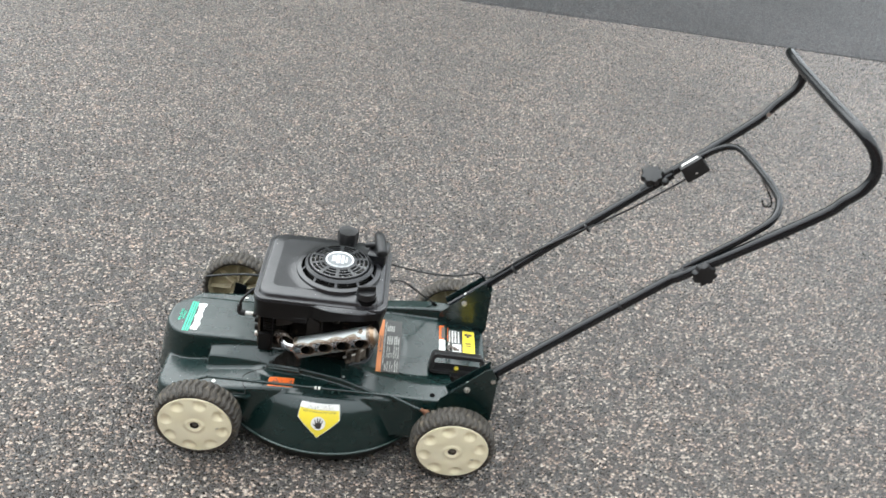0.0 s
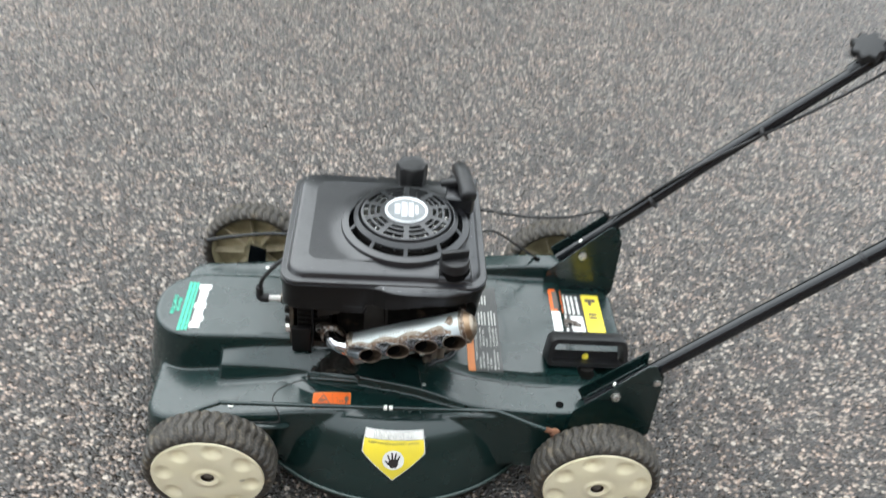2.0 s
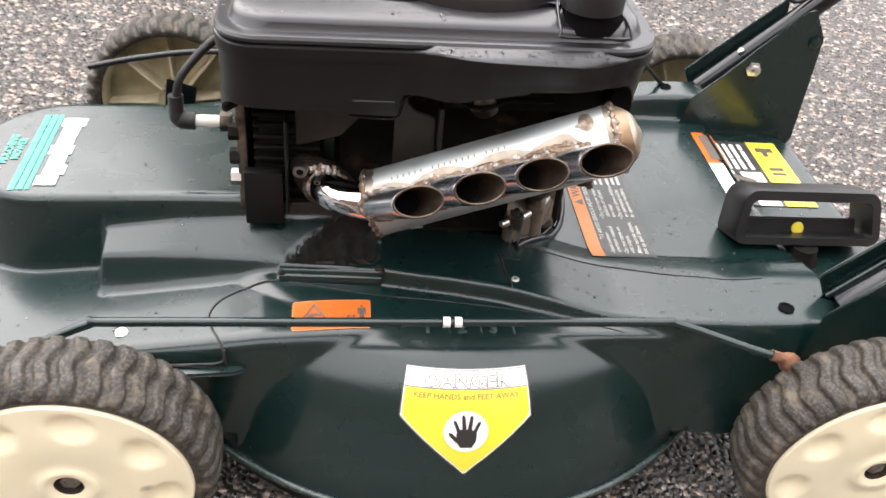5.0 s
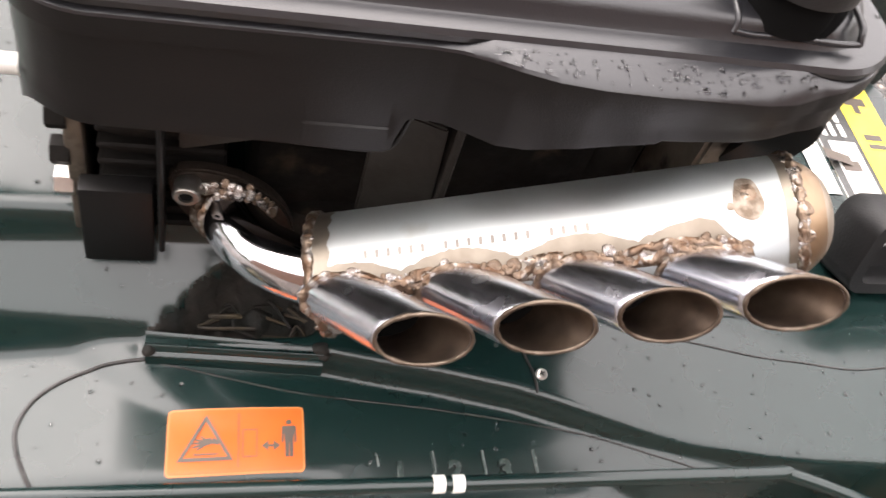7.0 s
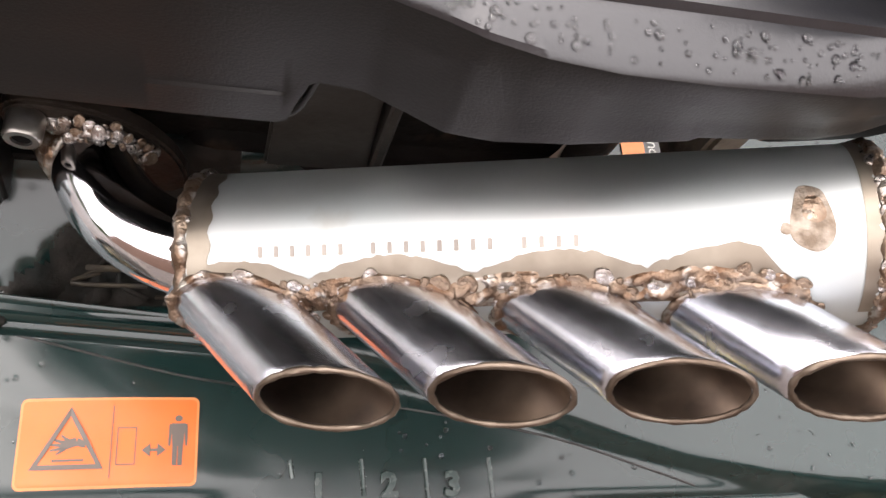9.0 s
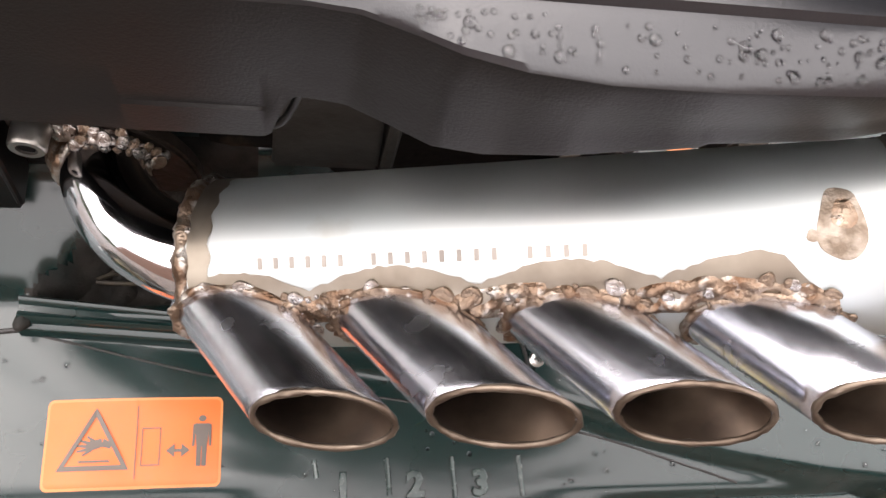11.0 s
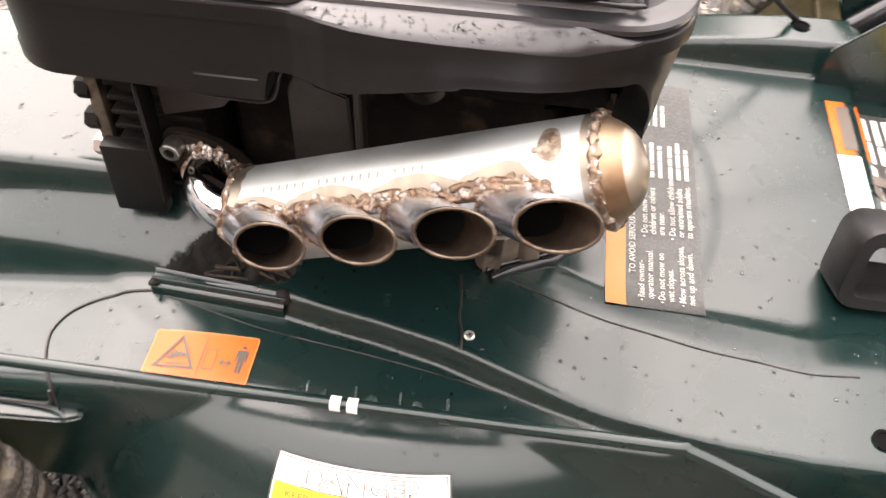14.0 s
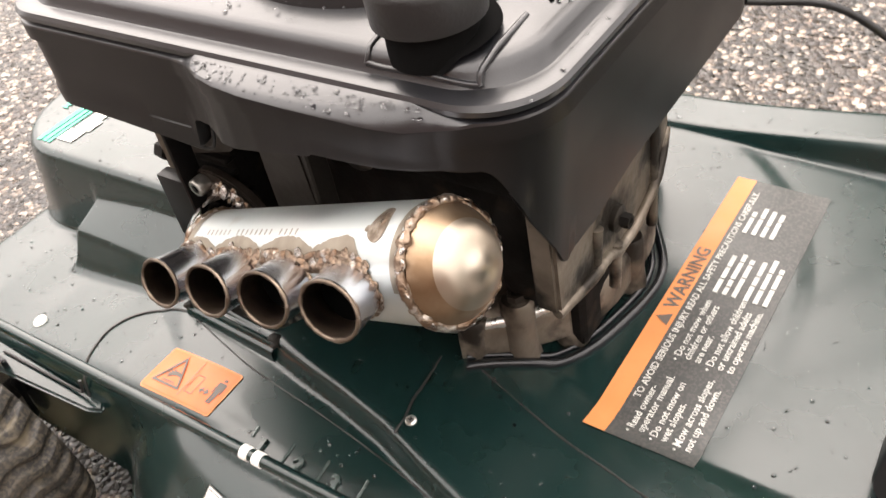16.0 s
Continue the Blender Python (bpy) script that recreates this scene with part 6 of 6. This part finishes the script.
        for j in range(h):
            b = 66 - (22 + 3 * math.sin(x * 150)) * min(1.0, 0.3 + (0.3735 - x) / 0.010) * j / (h - 1)
            edge = math.sin(math.pi * j / (h - 1)) ** 0.5
            lump = noise.noise(Vector((x * 260, b * 0.14, 3.0))) + 0.35 * noise.noise(Vector((x * 620, b * 0.35, 9.0)))
            verts.append(muffler_point(x, b, edge * max(0.0, 0.0013 + 0.0026 * lump) - 0.0001))
    part("weld_band", mesh_of("weld_band", verts, grid_faces(n, h)), WELD, can, "rough brown welded band")
    for k in range(70):
        x = 0.222 + 0.148 * k / 69 + rnd.uniform(-0.002, 0.002)
        p = muffler_point(min(x, 0.374), 54 + rnd.uniform(-9, 7), 0.0006)
        big = k % 3 == 0
        s = rnd.choice((0.45, 0.6, 0.7, 1.0)) if big else rnd.uniform(0.2, 0.5)
        part("weld_nugget" if big else "weld_bead", NUGGETS[rnd.randrange(5)] if big else BEADS[rnd.randrange(4)], WELD if rnd.random() < 0.5 else WELD_BRIGHT, can,
             at=aim(p, p - on_axis(x)) @ Matrix.Diagonal((s * rnd.uniform(0.8, 1.4), s * rnd.uniform(0.8, 1.3), (0.65 if big else 0.45) * s, 1)))
    # brown heat tint in scallops above the tips, and a blotch near the rear end
    verts, faces = [], []
    n, h = 90, 5
    for i in range(n):
        x = 0.221 + 0.147 * i / (n - 1)
        reach = min(1.0, (0.3690 - x) / 0.008 + 0.02, (x - 0.2205) / 0.004) * 20 + 13 * abs(math.sin(math.pi * (x - 0.2095) / 0.0417)) + rnd.uniform(-1.2, 1.2)
        for j in range(h):
            verts.append(muffler_point(x, 62 - reach * j / (h - 1), 0.00025))
    faces = grid_faces(n, h)
    part("heat_tint", mesh_of("heat_tint", verts, faces), HEAT, can, "brown scalloped heat tint along the welds")

    def spot(x, b, rx, rb, lift, m):
        ring = [muffler_point(x + rx * (1 + 0.14 * math.sin(3 * a)) * math.cos(a), b + rb * (1 + 0.12 * math.sin(2 * a + 1)) * math.sin(a), lift) for a in [2 * math.pi * j / 30 for j in range(30)]]
        mid = [muffler_point(x + rx * 0.5 * math.cos(a), b + rb * 0.5 * math.sin(a), lift) for a in [2 * math.pi * j / 30 for j in range(30)]]
        part("heat_blotch", mesh_of("heat_blotch", ring + mid + [muffler_point(x, b, lift)], grid_faces(2, 30, wrap_cols=True) + [(30 + j, 30 + (j + 1) % 30, 60) for j in range(30)]), m, can, "round brown weld spot")

    spot(0.3733, 16, 0.0050, 22, 0.0002, BLOTCH)
    spot(0.3739, 11, 0.0026, 9, 0.0003, WELD)
    spot(0.3672, 22, 0.0012, 4, 0.0002, BLOTCH)
    # a row of stamped characters, as plain strokes
    rows, x = [], 0.2372
    for word in (6, 8, 4):
        for _ in range(word):
            rows.append((x, x + 0.0022, 0, 1))
            x += 0.0042
        x += 0.0042
    bar_parts("stamped_mark", [(u0 + 0.0006, u1 - 0.0004, 0, 1) for u0, u1, _, _ in rows], lambda u, v: muffler_point(u, 28.0 - 7.0 * v, 0.0002), STAMP, can)
    # bent inlet pipe, flange and screw
    pipe = PIPE
    part("inlet_pipe", tube("inlet_pipe", pipe, 0.0140, 28, 10), CHROME, can, "bent chrome inlet pipe")
    flange = []
    for a in [2 * math.pi * j / 48 for j in range(48)]:
        flange.append((0.035 * math.cos(a), 0.0195 * math.sin(a) * (1 - 0.25 * math.cos(a) ** 2) + 0.0))
    part("exhaust_flange", prism("exhaust_flange", flange, axes((0.179, 0.1975, 0.2345), (0.75, 0, -0.66), (0.66, 0, 0.75)), 0.0065, 0.0012), FLANGE, can, "thick browned steel flange")
    screw = part("flange_screw", lathe("flange_screw", [(0.0056, 0), (0.0059, 0.001), (0.0059, 0.0080), (0.0052, 0.0090), (0.0032, 0.0090), (0.0029, 0.004)], 24, (True, True), aim((0.1590, 0.1912, 0.2525), (-0.08, -1, -0.05))), SOCKET_STEEL, can,
                 "bright socket-head screw")
    # the socket's inner shade is painted black
    part("hex_socket", lathe("hex_socket", [(0.0031, 0.0062), (0.0031, 0.0082), (0.0004, 0.0080)], 6, (True, True), aim((0.1590, 0.1912, 0.2525), (-0.08, -1, -0.05))), SHADE_BLACK, screw)
    # a clump of weld metal over the pipe at the flange
    for k in range(34):
        a = radians(8 + 120 * k / 33) + rnd.uniform(-0.1, 0.1)
        r = 0.0150 + rnd.uniform(-0.001, 0.0042)
        p = Vector((0.178 + r * math.cos(a), 0.1880 + 0.30 * (r - 0.0155) + rnd.uniform(-0.003, 0.001), 0.236 + r * math.sin(a)))
        g = rnd.uniform(0.45, 1.0)
        part("weld_nugget", NUGGETS[k % 5], WELD if k % 3 == 0 else WELD_BRIGHT, can, at=aim(p, (math.cos(a) * 0.6, -0.8, math.sin(a) * 0.6)) @ pose(0, 0, 0, 0, 0, rnd.uniform(0, 360)) @ Matrix.Diagonal((g, g * rnd.uniform(0.8, 1.4), g * 0.7, 1)))
    part("weld_collar", tube("weld_collar", [(0.1765, 0.1935, 0.2350), (0.1772, 0.190, 0.2362), (0.178, 0.1865, 0.2372), (0.179, 0.1838, 0.238)], [0.0172] * 4 + [0.0165] * 3 + [0.0155] * 3 + [0.0146, 0.0143, 0.0142], 22, 4, wobble=0.05, rnd=rnd), WELD, can, "rough brown weld collar")
    # dulled band beside the front weld
    n, h = 40, 4
    verts = [muffler_point(0.2185 + (0.0062 + 0.0006 * math.sin(5 * i)) * j / (h - 1), -70 + 150 * i / (n - 1), 0.0002) for i in range(n) for j in range(h)]
    part("heat_band", mesh_of("heat_band", verts, grid_faces(n, h)), HEAT, can, "dulled beige band beside the weld")
    verts = [muffler_point(0.3853 + (0.0036 - 0.0008 * math.sin(4 * i)) * j / (h - 1), -70 + 150 * i / (n - 1), 0.0002) for i in range(n) for j in range(h)]
    part("heat_band", mesh_of("heat_band", verts, grid_faces(n, h)), HEAT, can, "dulled beige band beside the weld")


def nugget_meshes():
    """Rippled drops of weld metal, each a stack of thin rings."""
    out = []
    for k in range(5):
        rnd = random.Random(40 + k)
        rings = []
        for r, h in ((0.0031, -0.0006), (0.0030, 0.0003), (0.0026, 0.0010), (0.0023, 0.0009), (0.0019, 0.0014), (0.0015, 0.0013), (0.0011, 0.0017), (0.0007, 0.0015), (0.0003, 0.0017)):
            off = rnd.uniform(-0.0003, 0.0003)
            rings.append([Vector((r * (1 + 0.10 * math.sin(2 * a + k) + 0.06 * math.sin(3 * a + 2 * k)) * math.cos(a) + off, r * (1 + 0.08 * math.sin(3 * a + k)) * math.sin(a), h)) for a in [2 * math.pi * j / 16 for j in range(16)]])
        out.append(loft("weld_nugget", rings, (False, True)))
    return out


def bead_meshes():
    out = []
    for k in range(4):
        rnd = random.Random(20 + k)
        bm = bmesh.new()
        bmesh.ops.create_icosphere(bm, subdivisions=2, radius=0.0024)
        for v in bm.verts:
            v.co *= 1 + 0.22 * noise.noise(v.co * 420 + Vector((k * 7.0, 0, 0)))
        for f in bm.faces:
            f.smooth = True
        me = bpy.data.meshes.new("weld_bead")
        bm.to_mesh(me)
        bm.free()
        out.append(me)
    return out


PIPE = [(0.1765, 0.200, 0.2340), (0.1775, 0.189, 0.2365), (0.1815, 0.175, 0.2408), (0.1895, 0.162, 0.2445), (0.2005, 0.1535, 0.2465), (0.2115, 0.1492, 0.2472), (0.223, 0.148, 0.2475)]
BEADS, NUGGETS = bead_meshes(), nugget_meshes()
exhaust()


# ---- rain drops ----
def drops(name, spots, parent, label):
    """Flattened beads of water in one mesh; spots are (place, normal, radius)."""
    verts, faces = [], []
    for place, normal, r in spots:
        m = aim(place, normal)
        k = len(verts)
        for h, s in ((0.0, 1.0), (0.28, 0.86), (0.45, 0.52)):
            verts += [m @ Vector((r * s * math.cos(0.7854 * j), r * s * math.sin(0.7854 * j), r * h)) for j in range(8)]
        verts.append(m @ Vector((0, 0, r * 0.52)))
        for row in (0, 8):
            faces += [(k + row + j, k + row + (j + 1) % 8, k + row + 8 + (j + 1) % 8, k + row + 8 + j) for j in range(8)]
        faces += [(k + 16 + j, k + 16 + (j + 1) % 8, k + 24) for j in range(8)]
    part(name, mesh_of(name, verts, faces), WATER, parent, label, "stuff")


def rain():
    rnd = random.Random(31)
    spots = []
    for _ in range(1500):
        x, y = rnd.uniform(-0.11, 0.69), rnd.uniform(0.02, 0.48)
        z = deck_z(x, y)
        if z < 0.09 or (0.13 < x < 0.40 and 0.18 < y < 0.40):
            continue
        p, q = on_deck(x, y, 0.0001), on_deck(x, y, 0.01)
        spots.append((p, q - p, rnd.choice((0.0005, 0.0006, 0.0007, 0.0009, 0.0012))))
    drops("rain_drops", spots, deck, "small rain drops beaded on the paint")
    spots = []
    for _ in range(1300):
        x, y = rnd.uniform(0.103, 0.418), rnd.uniform(0.162, 0.435)
        d = math.hypot(x - 0.293, y - 0.283)
        if d < 0.104 or math.hypot(x - 0.364, y - 0.18) < 0.036 or (x > 0.35 and y > 0.32):
            continue
        edge = min(x - 0.101, 0.420 - x, y - 0.149, 0.447 - y)
        if 0.0085 < edge < 0.017 or (0.336 < x < 0.402 and y < 0.21):
            continue
        z = 0.3818 if edge < 0.0085 else crown_z(x, y) + 0.0001
        spots.append(((x, y, z), (0, 0, 1), rnd.choice((0.0005, 0.0006, 0.0008, 0.0010, 0.0013))))
    for _ in range(170):
        x, f = rnd.uniform(0.255, 0.400), rnd.uniform(0.05, 0.95)
        o, h = float(np.interp(x, LEDGE_X, LEDGE_OUT)), float(np.interp(x, LEDGE_X, LEDGE_Z))
        if o < 0.004:
            continue
        f = 0.15 + 0.75 * f
        k = float(np.interp(f, [0, 0.3, 0.65, 0.9, 0.98], [0, 0.15, 0.5, 0.85, 1.0]))
        spots.append(((x, 0.149 - o * f, 0.3796 + (h - 0.3795) * k), (0, -0.2, 1), rnd.choice((0.0005, 0.0006, 0.0007, 0.0009, 0.0014))))
    drops("rain_drops", spots, cover, "rain drops beaded on the black plastic")


rain()
